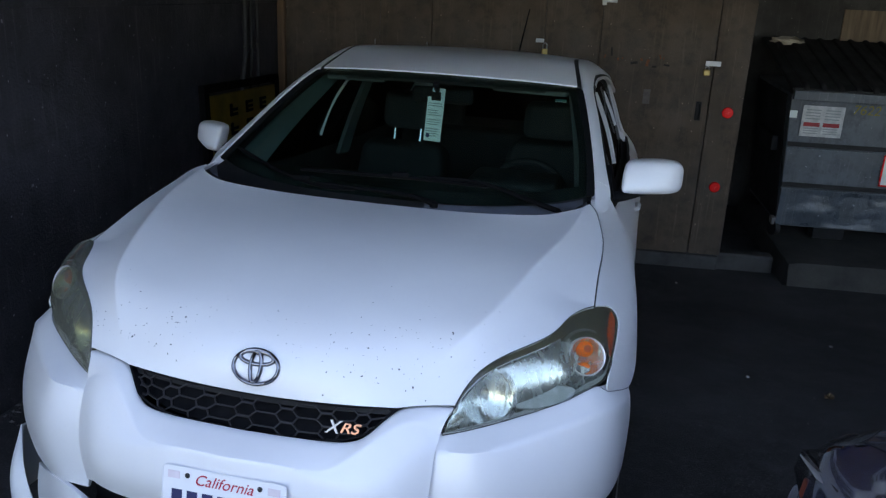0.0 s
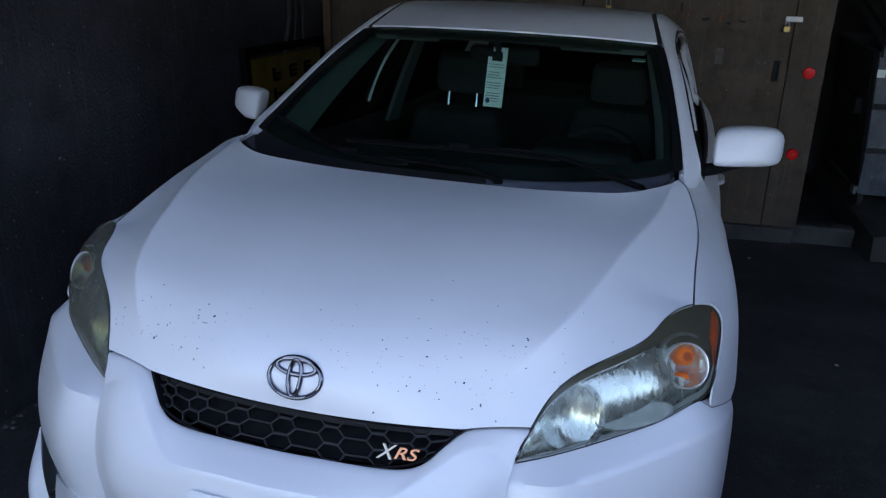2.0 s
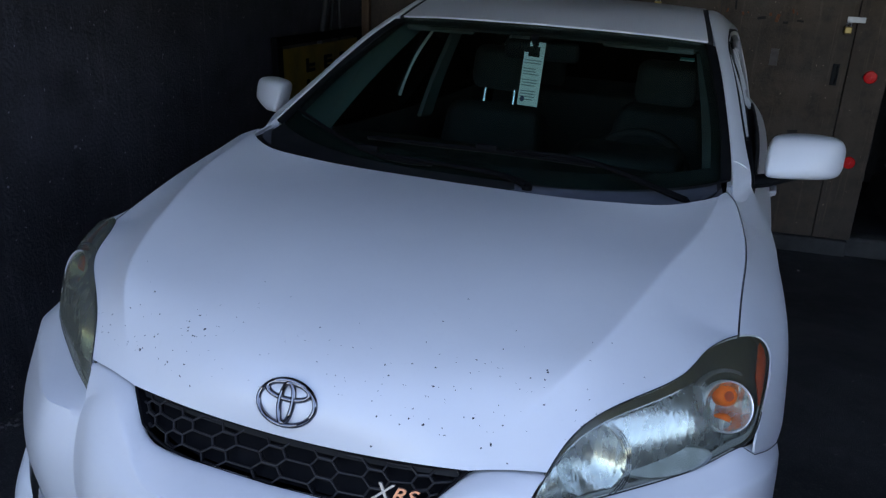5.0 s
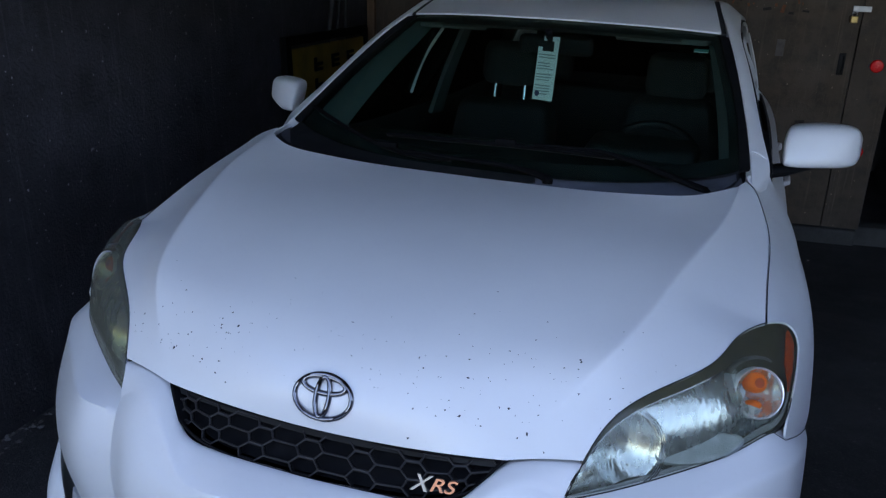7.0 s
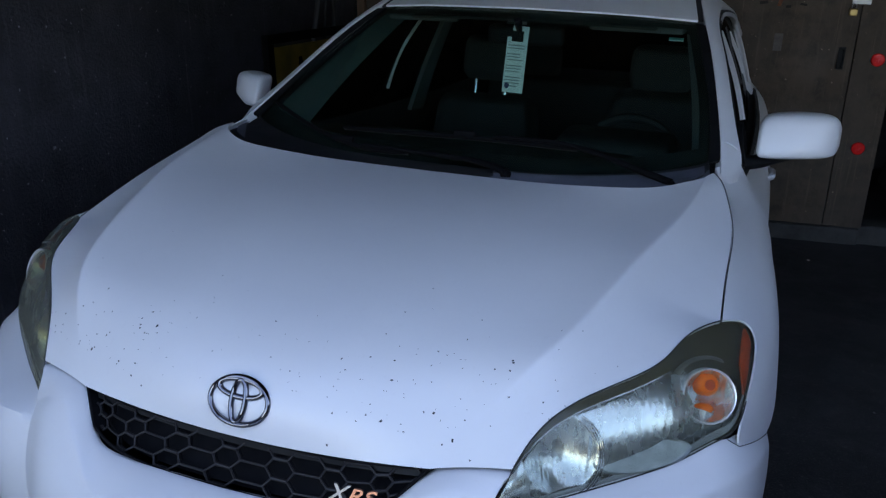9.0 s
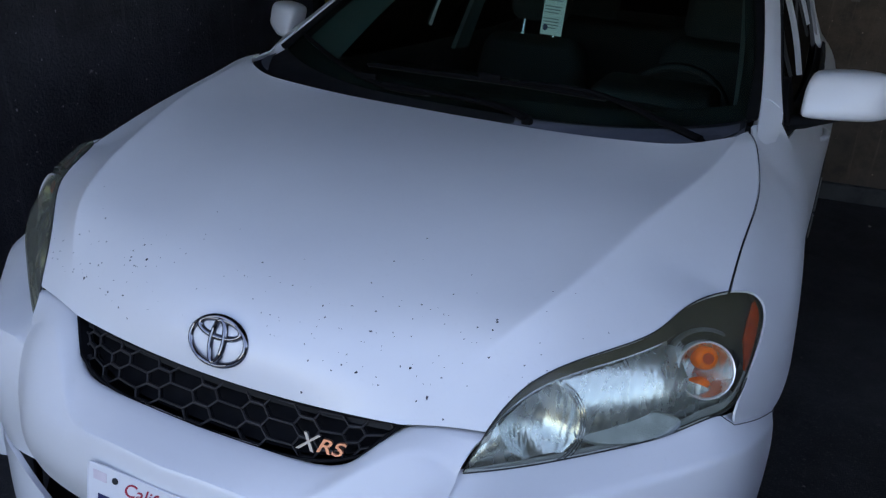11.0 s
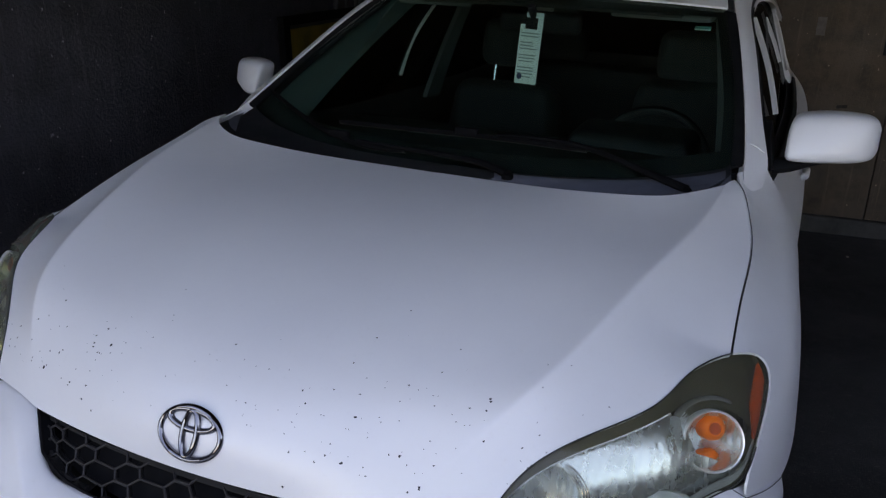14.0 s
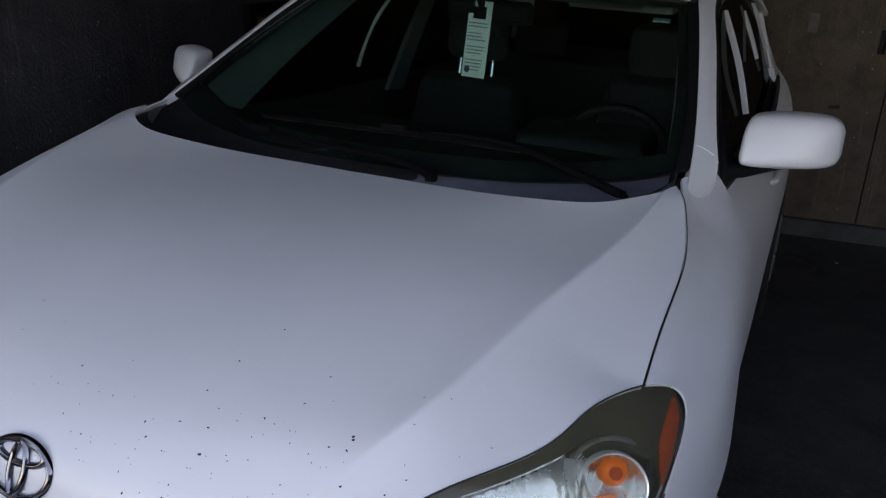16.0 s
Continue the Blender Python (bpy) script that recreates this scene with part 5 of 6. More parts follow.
def build_tail(car):
    rows = [
        [(0, 3.97, 1.478), (0.30, 3.96, 1.474), (0.545, 3.93, 1.448)],
        [(0, 4.18, 1.20), (0.32, 4.17, 1.20), (0.62, 4.12, 1.19)],
        [(0, 4.24, 1.05), (0.35, 4.23, 1.05), (0.71, 4.18, 1.05)],
        [(0, 4.30, 0.80), (0.38, 4.29, 0.80), (0.76, 4.24, 0.80)],
        [(0, 4.36, 0.60), (0.40, 4.35, 0.60), (0.78, 4.26, 0.60)],
        [(0, 4.33, 0.30), (0.40, 4.32, 0.30), (0.77, 4.25, 0.30)],
    ]
    g = surface(rows, 61, 25)
    sheet("tailgate", mirrored(g[19:]), 0.03, WHITE, car, outward=(0, 1, 0.2))
    sheet("tailgate_head", mirrored(g[:4]), 0.03, TRIM, car, outward=(0, 1, 0.4))
    for k in (1, -1):
        edge = g[3:20, 18:]
        sheet("tailgate_frame", edge if k > 0 else flip(edge), 0.03, TRIM, car, outward=(0, 1, 0.4))
    sheet("rear_window", mirrored(g[3:20, :19] - np.array((0, 0.004, 0))), 0.004, REARGLASS, car, "dark tinted rear window", outward=(0, 1, 0.4))
    trim = mirrored(surface(rows, 15, 7)[4:]) - np.array((0, 0.06, 0))
    sheet("tailgate_trim", trim, 0.01, DASH, car, "black tailgate lining", outward=(0, -1, 0))
    for k in (1, -1):
        g = surface(DOORS, 17, 7) - np.array((0.055, 0, -0.005))
        sheet("door_lining", g if k > 0 else flip(g), 0.01, DASH, car, "black door lining", outward=(-k, 0, 0))
    under = [[(0, 0.35, 0.24), (0.60, 0.40, 0.24)], [(0, 2.0, 0.24), (0.84, 2.0, 0.24)], [(0, 4.25, 0.28), (0.76, 4.2, 0.28)]]
    sheet("floor_pan", mirrored(surface(under, 9, 5)), 0.02, GAP, car, "black underbody", outward=(0, 0, -1))
    part("aerial", tube([(0.0, 3.78, 1.50), (0.01, 3.82, 1.55), (0.035, 4.0, 1.86)], [0.014, 0.006, 0.003], 8), TRIM, car, "black roof aerial", smooth=True)


def build_chips(car):
    """Stone chips over the front of the hood: small dark flecks, thickest near the edge."""
    rng = random.Random(7)
    g = mirrored(hood_half(161, 110, 50))
    n = normals(g)
    n = n if n[80, 90, 2] > 0 else -n
    bm = bmesh.new()
    spots = [
        (-0.361, 0.187, 2.2), (-0.229, 0.214, 1.7), (-0.361, 0.204, 1.4), (-0.338, 0.202, 1.3), (-0.349, 0.236, 1.3), (-0.473, 0.242, 1.3), (-0.483, 0.226, 1.0), (-0.242, 0.156, 1.2),
        (-0.213, 0.146, 1.3), (-0.241, 0.164, 1.1), (-0.305, 0.174, 1.0), (-0.176, 0.350, 1.1), (-0.082, 0.183, 1.0), (-0.013, 0.224, 0.9), (0.155, 0.215, 1.2), (0.169, 0.201, 1.2),
        (0.230, 0.162, 1.4), (0.254, 0.163, 2.1), (0.255, 0.208, 1.4), (0.170, 0.136, 1.3), (0.076, 0.178, 1.0), (0.357, 0.365, 1.1), (0.435, 0.289, 1.6), (0.440, 0.285, 1.8),
        (0.439, 0.271, 1.4), (0.600, 0.374, 1.1), (0.447, 0.241, 1.4), (0.336, 0.194, 1.3), (0.375, 0.180, 1.8), (0.360, 0.173, 1.2), (0.408, 0.173, 1.3), (0.501, 0.262, 1.1),
    ]
    for _ in range(170):
        side = rng.choice((-1, -1, 1, 1, 1))
        x = side * abs(rng.gauss(0.28, 0.17))
        y = 0.14 + 0.30 * x * x + abs(rng.gauss(0, 0.062)) * (3.0 if rng.random() < 0.10 else 1.0)
        spots.append((x, y, rng.choice((0.5, 0.5, 0.6, 0.6, 0.7, 0.8, 1.0, 1.2))))
    flat = g.reshape(-1, 3)
    nn = n.reshape(-1, 3)
    for x, y, r in spots:
        k = int(((flat[:, :2] - (x, y)) ** 2).sum(1).argmin())
        if abs(flat[k, 0] - x) > 0.03 or abs(flat[k, 1] - y) > 0.03:
            continue
        up = Vector(nn[k])
        a = up.cross(Vector((1, 0, 0))).normalized()
        b = up.cross(a)
        c = Vector(flat[k]) + up * 0.0005
        turn, stretch = rng.uniform(0, 3.1), rng.uniform(0.6, 1.0)
        ring = []
        for q in range(6):
            t = 2 * math.pi * q / 6
            rr = r * 0.0017 * rng.uniform(0.45, 1.35)
            u, v = rr * math.cos(t), rr * stretch * math.sin(t)
            ring.append(bm.verts.new(c + a * (u * math.cos(turn) - v * math.sin(turn)) + b * (u * math.sin(turn) + v * math.cos(turn))))
        bm.faces.new(ring)
    ob = part("stone_chips", bm, plain("bare_chip", (0.028, 0.028, 0.032), 0.8), car, "dark stone chips in the paint")
    tagged(ob, kind="stuff")


car = build_car("car", CAR, WHITE, "white hatchback, front specked with stone chips, parked")
inner = hood_half(25, 12, 7) * (1.004, 1, 1) + (0, 0.012, -0.022)
sheet("engine_bay_cover", mirrored(inner), 0.02, GAP, car, "black underside behind the panel gaps")
fen = surface(FENDER, 19, 9) - (0.03, -0.01, 0.012)
for k in (1, -1):
    sheet("wheel_housing", fen if k > 0 else flip(fen), 0.01, GAP, car, "black inner wing", outward=(k, 0, 0.3))
build_grille(car)
build_emblem(car)
build_badge(car)
build_plate(car)
for k in (1, -1):
    build_mirror(car, k)
build_cowl(car)
build_cabin(car)
build_wiper(car, [(0.590, 1.098, 1.062), (0.47, 1.136, 1.088), (0.315, 1.165, 1.118), (0.12, 1.155, 1.120)], [(0.34, 1.172, 1.108), (0.10, 1.160, 1.112), (-0.10, 1.155, 1.109), (-0.33, 1.165, 1.104)], "black driver's wiper at rest on the glass")
build_wiper(car, [(0.19, 1.045, 1.052), (0.10, 1.070, 1.066), (-0.05, 1.082, 1.070), (-0.24, 1.100, 1.072)], [(-0.10, 1.092, 1.064), (-0.25, 1.105, 1.064), (-0.45, 1.190, 1.096), (-0.655, 1.325, 1.142)], "black passenger's wiper at rest on the glass")
intake = np.array([[(x, 0.075 + 0.20 * x * x + dy, z) for x in np.linspace(-0.44, 0.44, 31)] for z, dy in ((0.46, 0.02), (0.42, 0.025), (0.36, 0.03), (0.28, 0.0))])
sheet("lower_intake", intake, 0.02, GRILLE, car, "black lower air intake", outward=(0, -1, 0))
build_tail(car)
for k in (1, -1):
    for y in (0.93, 3.53):
        build_wheel(car, k * 0.77, y)
    for y in (2.22, 3.16):
        h = part("door_handle", tube([(k * 0.826, y - 0.09, 0.925), (k * 0.846, y - 0.06, 0.930), (k * 0.849, y + 0.05, 0.932), (k * 0.831, y + 0.085, 0.930)], 0.011, 8), WHITE, car, smooth=True)
build_chips(car)


# ---- things at the back of the carport ----
def laid(ob, x, y, z, rx=0, ry=0, rz=0):
    """Puts a thing built in the walls' axes at its place."""
    ob.matrix_basis = pose(*skewed(x, y, z), rx, ry, rz + SKEW)
    return ob


def build_lockers():
    """Tall plywood locker doors along the back wall; x runs along the wall."""
    edges = [-1.43, -0.66, -0.27, 0.555, 0.955, 1.765]
    for n, (a, b) in enumerate(zip(edges, edges[1:])):
        d = empty("locker")
        tagged(d, "tall dark brown painted plywood locker door, closed and scuffed", "locker", "lockers on the back wall")
        w = b - a - 0.004
        part("panel", box((w, 0.022, 2.53), (w / 2, 0.011, 1.265), 0.003), BACK, d)
        if n == 4:
            part("handle_recess", box((0.040, 0.012, 0.135), (w - 0.065, -0.003, 1.085), 0.004), GAP, d, "black slot of a pull handle")
            part("pull_bar", tube([(w - 0.060, -0.012, 1.14), (w - 0.055, -0.016, 1.085), (w - 0.060, -0.012, 1.03)], 0.006, 8), TRIM, d, smooth=True)
            part("pale_patch", box((0.050, 0.0012, 0.105), (0.365, -0.0004, 1.165), 0.0003), STAIN, d, "paler rubbed patch")
            part("hasp", box((0.105, 0.008, 0.034), (0.035, -0.006, 1.825), 0.002), STEEL, d, "bright steel hasp")
            part("hasp_plate", box((0.030, 0.010, 0.055), (0.0, -0.007, 1.815), 0.002), STEEL, d, "bright steel plate")
            for mx, mz, mw, mh, mat in ((0.135, 1.420, 0.014, 0.022, RUST), (0.165, 1.428, 0.010, 0.012, RUST), (0.300, 1.425, 0.016, 0.020, RUST), (0.430, 1.452, 0.012, 0.030, RUST), (0.455, 1.440, 0.008, 0.018, RUST), (0.040, 1.435, 0.010, 0.026, RUST), (0.085, 1.470, 0.012, 0.060, SMUDGE), (0.250, 1.400, 0.050, 0.018, SMUDGE), (0.395, 1.380, 0.030, 0.016, SMUDGE), (0.480, 1.395, 0.040, 0.012, SMUDGE), (0.060, 0.980, 0.016, 0.040, SMUDGE), (0.560, 0.700, 0.060, 0.020, SMUDGE)):
                part("paint_blemish", box((mw, 0.0012, mh), (mx, -0.0004, mz), 0.0004, (0, 17 * math.sin(40 * mx), 0)), mat, d)
            part("rust_mark", box((0.022, 0.0012, 0.050), (0.345, -0.0004, 1.405), 0.0005, (0, 14, 0)), RUST, d, "rust mark")
            part("hasp", box((0.105, 0.008, 0.034), (w - 0.005, -0.006, 1.425), 0.002), STEEL, d, "bright steel hasp")
            part("staple", tube([(w - 0.045, -0.008, 1.410), (w - 0.045, -0.030, 1.405), (w - 0.045, -0.008, 1.395)], 0.004, 8), STEEL, d, smooth=True)
            part("padlock_body", box((0.046, 0.024, 0.044), (w - 0.045, -0.022, 1.362), 0.007), BRASS, d, "brass padlock")
            part("shackle", tube([(w - 0.057, -0.022, 1.380), (w - 0.057, -0.022, 1.402), (w - 0.045, -0.022, 1.412), (w - 0.033, -0.022, 1.402), (w - 0.033, -0.022, 1.380)], 0.0035, 8), STEEL, d, smooth=True)
        if n == 2:
            part("hasp", box((0.060, 0.008, 0.028), (w - 0.03, -0.006, 1.520), 0.002), STEEL, d, "dull steel hasp")
            part("padlock_body", box((0.042, 0.022, 0.040), (w + 0.010, -0.022, 1.445), 0.005), BRASS, d, "brass padlock")
            part("shackle", tube([(w - 0.004, -0.022, 1.462), (w - 0.004, -0.022, 1.495), (w + 0.010, -0.022, 1.508), (w + 0.024, -0.022, 1.495), (w + 0.024, -0.022, 1.462)], 0.004, 8), STEEL, d, smooth=True)
        if n in (0, 1):
            part("eye_bolt", tube([(w - 0.03, 0.0, 1.46), (w - 0.03, -0.02, 1.455), (w - 0.025, -0.03, 1.44), (w - 0.03, -0.02, 1.43)], 0.005, 8), STEEL, d, "steel eye bolt", smooth=True)
        laid(d, a, REAR, -0.37)
    # the end post with its reflectors
    p = empty("locker_post")
    tagged(p, "dark painted plywood end panel of the lockers", "panel")
    part("panel", box((0.235, 0.022, 2.53), (0.1175, 0.011, 1.265), 0.003), BACK, p)
    part("return_panel", box((0.022, 1.90, 2.53), (0.224, 0.975, 1.265), 0.003), BACK, p)
    laid(p, 1.768, REAR, -0.37)
    for z in (0.715, 0.160):
        r = empty("reflector")
        tagged(r, "round red reflector screwed to the locker end panel", "reflector", "red reflectors")
        part("disc", lathe([(0.040, 0.0), (0.040, 0.006), (0.034, 0.012), (0.0, 0.014)], pose(0, 0, 0, 90, 0, 0), 32), RED, r, smooth=True)
        part("backplate", lathe([(0.044, -0.001), (0.044, 0.002), (0.0, 0.003)], pose(0, 0, 0, 90, 0, 0) @ Matrix.Diagonal((1.14, 0.40, 1, 1)), 32), CONDUIT, r)
        laid(r, 1.905 if z > 0.5 else 1.892, REAR - 0.001, z)
    # short wing that carries the lockers back to the alcove
    wall_block("wall_lockers", LEFT, 1.97, REAR + 0.03, REAR + 0.12, -1.2, 2.18, ALCOVE, "dark wall behind the lockers")
    wall_block("trim", LEFT, 1.99, REAR - 0.03, REAR + 0.03, -0.60, -0.372, KERB, "worn concrete kerb below the lockers", "kerb", 0.012)


def build_kerb_and_pad():
    k = empty("kerb")
    bm = box((0.55, 0.13, 0.16), (0, 0, 0), 0.02, (0, 0, 0), 3)
    part("kerb_stone", bm, KERB, k)
    tagged(k, "worn grey concrete kerb beside the bin alcove", "kerb", kind="structure")
    laid(k, 2.13, REAR + 0.065, -0.43)
    bm = bmesh.new()
    bmesh.ops.create_grid(bm, x_segments=40, y_segments=30, size=1.0)
    for v in bm.verts:
        x, y = v.co.x, v.co.y
        edge = max(abs(x), abs(y))
        z = 0.06 - (0.05 * max(0.0, (edge - 0.93)) / 0.07) * (1 + noise.noise((x * 14, y * 14, 4))) + 0.008 * noise.noise((x * 6, y * 6, 1))
        if edge > 0.985:
            z = -0.24
        v.co = ((x + 0.006 * noise.noise((y * 9, 3, 1))) * 1.15, y * 0.97, z)
    p = empty("concrete_pad")
    part("slab", bm, PAD, p, smooth=True)
    tagged(p, "worn concrete pad under the bin", "concrete pad", kind="structure")
    laid(p, 3.55, 5.50, -0.365)


def build_dumpster():
    d = empty("dumpster")
    tagged(d, "grey dented steel dumpster with a ribbed black lid", "dumpster")
    # own axes: x along the front from its corner, y back, z up from the pad
    bm = bmesh.new()
    add_box(bm, (1.83, 1.08, 1.04), (0.915, 0.54, 0.62), 0.01)
    for v in bm.verts:
        t = (v.co.z - 0.1) / 1.04
        if v.co.y < 0.3:
            v.co.y -= 0.05 * t
        if v.co.x < 0.5:
            v.co.x -= 0.075 * t
    part("body", bm, BIN, d, "grey painted steel box")
    for z in (0.44, 0.76):
        t = (z - 0.1) / 1.04
        # no real hollow: the groove's shade is a dark strip on the face
        part("groove", box((1.86, 0.012, 0.034), (0.915 - 0.04 * t, -0.05 * t - 0.003, z), 0.003), LID, d, "dark strip painted as a groove's shade")
        part("rib", box((1.87, 0.030, 0.014), (0.915 - 0.04 * t, -0.05 * t - 0.006, z - 0.026), 0.005), BIN, d, "pressed steel rib")
    # the lowest panel is pushed in and out by knocks
    bm = bmesh.new()
    net = []
    for i in range(25):
        z = 0.115 + 0.295 * i / 24
        row = []
        for j in range(90):
            x = -0.02 + 1.84 * j / 89
            knock = 0.020 * noise.noise((x * 4.2, z * 6.0, 2.5)) + 0.010 * noise.noise((x * 11, z * 15, 7.1))
            rim = min(1.0, 6 * min(i, 24 - i) / 24, 8 * min(j, 89 - j) / 89)
            row.append(bm.verts.new((x, -0.05 * (z - 0.1) / 1.04 - 0.008 + knock * rim, z)))
        net.append(row)
    for a, b in zip(net, net[1:]):
        for j in range(89):
            bm.faces.new((a[j], a[j + 1], b[j + 1], b[j]))
    part("dented_panel", bm, BINGLOSS, d, "dented glossy lower panel", smooth=True)
    # black sheet over the left side, standing in for the shade beside the lockers
    side = box((0.006, 1.02, 0.98), (-0.010, 0.55, 0.63), 0.002)
    for v in side.verts:
        v.co.x -= 0.075 * (v.co.z - 0.1) / 1.04
    part("side_panel", side, LID, d, "black sheet painted as the shade on the bin's side")
    part("top_rim", box((1.92, 0.05, 0.075), (0.895, -0.065, 1.135), 0.008), BIN, d, "folded top rim")
    part("side_pocket", box((0.06, 0.55, 0.12), (-0.075, 0.45, 0.72), 0.01), LID, d, "fork pocket")
    part("fork_skid", box((0.24, 0.12, 0.10), (0.40, 0.08, 0.06), 0.008), GAP, d, "dark steel skid")
    part("lid", box((1.95, 1.30, 0.035), (0.90, 0.58, 1.305), 0.012, (12, 0, 0)), LID, d, "black plastic lid")
    for k in range(15):
        x = 0.02 + k * 0.125
        m = pose(x, 0.58, 1.320, 12, 0, 0)
        part("lid_rib", tube([m @ Vector((0, -0.665, -0.055)), m @ Vector((0, -0.650, -0.012))] + [m @ Vector((0, y, 0.012)) for y in np.linspace(-0.62, 0.60, 8)], 0.026, 8, flat=0.7), LID, d, smooth=True)
    part("label", box((0.300, 0.002, 0.232), (0.175, -0.056, 0.945), 0.0), DIRTYCARD, d, "white notice with two red bands")
    for kx in (0.122, 0.262):
        part("red_band", box((0.118, 0.002, 0.030), (kx - 0.02, -0.0575, 0.920), 0.0), DIRTYRED, d)
        for r in range(4):
            part("text_bar", box((0.105, 0.002, 0.008), (kx - 0.02, -0.0575, 1.030 - r * 0.022), 0.0), INKGREY, d)
        for r in range(3):
            part("text_bar", box((0.105, 0.002, 0.006), (kx - 0.02, -0.0575, 0.890 - r * 0.018), 0.0), INKGREY, d)
    part("tape_square", box((0.055, 0.003, 0.055), (-0.040, -0.056, 0.990), 0.002), PAPER, d, "pale square of tape")
    m = Matrix.Translation((0.475, -0.058, 1.045)) @ pose(0, 0, 0, 90, 0, 0)
    writing("bin_number", "7622", 0.100, m, BINNUMBER, d, 0.0008, 0.15, "yellow hand-painted number")
    part("notice", box((0.20, 0.002, 0.24), (0.77, -0.042, 0.60), 0.0), PAPER, d, "white notice with a red frame")
    for dz in (-0.115, 0.115):
        part("red_frame", box((0.20, 0.002, 0.012), (0.77, -0.0435, 0.60 + dz), 0.0), RED, d)
    part("red_frame", box((0.012, 0.002, 0.24), (0.676, -0.0435, 0.60), 0.0), RED, d)
    for x, y in ((-0.01, 0.05), (1.75, 0.12), (0.04, 0.95), (1.75, 0.95)):
        c = part("caster", lathe([(0.02, -0.02), (0.062, -0.022), (0.068, 0.0), (0.062, 0.022), (0.02, 0.02)], pose(x, y, 0.068, 0, 90, 20), 24), RUBBER, d, "black caster wheel", smooth=True)
        part("caster_fork", box((0.07, 0.09, 0.06), (x, y + 0.01, 0.125), 0.01), STEEL, c).matrix_parent_inverse = Matrix()
    laid(d, 2.49, 5.195, -0.304)
    r = empty("crumpled_paper")
    bm = bmesh.new()
    bmesh.ops.create_icosphere(bm, subdivisions=3, radius=1.0)
    for v in bm.verts:
        v.co = Vector((v.co.x * 0.125, v.co.y * 0.06, v.co.z * 0.034)) * (1 + 0.45 * noise.noise(v.co * 2.3) + 0.25 * noise.noise(v.co * 6.1))
    part("paper_scraps", bm, plain("dirty_cream_paper", (0.42, 0.36, 0.29), 0.9), r)
    tagged(r, "crumpled cream paper lying on the bin lid", "paper")
    laid(r, 2.585, 6.22, 1.140)
    b = empty("leaning_board")
    part("board", box((0.62, 0.018, 0.42), (0.36, 0, 0.19), 0.003), TANWOOD, b, "tan board")
    tagged(b, "tan board leaning behind the bin", "board")
    laid(b, 3.11, 6.72, 1.00, -3)
    part("board_foot", box((0.05, 0.03, 1.5), (0.3, 0.012, -0.73), 0.003), TANWOOD, b)


def build_corner():
    """The dim corner beside the lockers: post, conduits, and a yellow sign on stacked crates."""
    p = empty("corner_post")
    part("post", box((0.055, 0.05, 2.54), (0, 0, 0.92), 0.006), BROWNWOOD, p)
    tagged(p, "rough brown timber post in the corner", "post")
    laid(p, -1.395, REAR - 0.06, -0.09)
    for y, r, lean in ((4.02, 0.018, 0.10), (4.16, 0.010, 0.05), (4.27, 0.013, 0.0)):
        c = empty("conduit")
        x = LEFT + r + 0.006
        pts = [(x, y - lean, -0.42), (x, y - lean, 0.80), (x, y, 1.02), (x, y, 2.11)]
        part("pipe", tube([skewed(*q) for q in pts], r, 10), CONDUIT, c, smooth=True)
        for z in (1.06, 1.5):
            part("pipe_clip", box((0.02, 0.05, 0.02), skewed(x - 0.002, y, z), 0.003, (0, 0, SKEW)), CONDUIT, c)
        tagged(c, "dark grey conduit clipped to the side wall", "conduit", "conduits on the side wall")
    # a framed board on its long side against the side wall; x runs along the wall
    s = empty("yellow_sign")
    part("sign_board", box((1.22, 0.02, 1.20), (0.61, 0, 0.62), 0.004), SIGNYELLOW, s, "faded yellow board")
    for dx, dz, sx, sz in ((0.61, 1.245, 1.36, 0.05), (0.61, 0.0, 1.36, 0.05), (-0.035, 0.62, 0.07, 1.20), (1.255, 0.62, 0.07, 1.20)):
        part("sign_frame", box((sx, 0.04, sz), (dx, 0, dz + 0.02), 0.005), WIPER, s, "black frame")
    for dx in (0.40, 0.68, 0.95):
        for dz in (1.11, 0.99, 0.86):
            part("dark_mark", box((0.035, 0.004, 0.080), (dx - 0.055, -0.012, dz), 0.006), WIPER, s, "dark worn lettering patch")
            for k in range(2 + (dx > 0.5)):
                part("dark_mark", box((0.10, 0.004, 0.018), (dx + 0.005, -0.012, dz - 0.030 + 0.030 * k), 0.005), WIPER, s, "dark worn lettering patch")
    tagged(s, "yellow sign with dark marks leaning on the side wall", "sign")
    s.matrix_basis = pose(*skewed(LEFT + 0.095, 3.24, -0.375), 0, 0, SKEW) @ pose(0, 0, 0, 0, 4.0, 90) @ pose(0, 0, 0, -3, 0, 0)


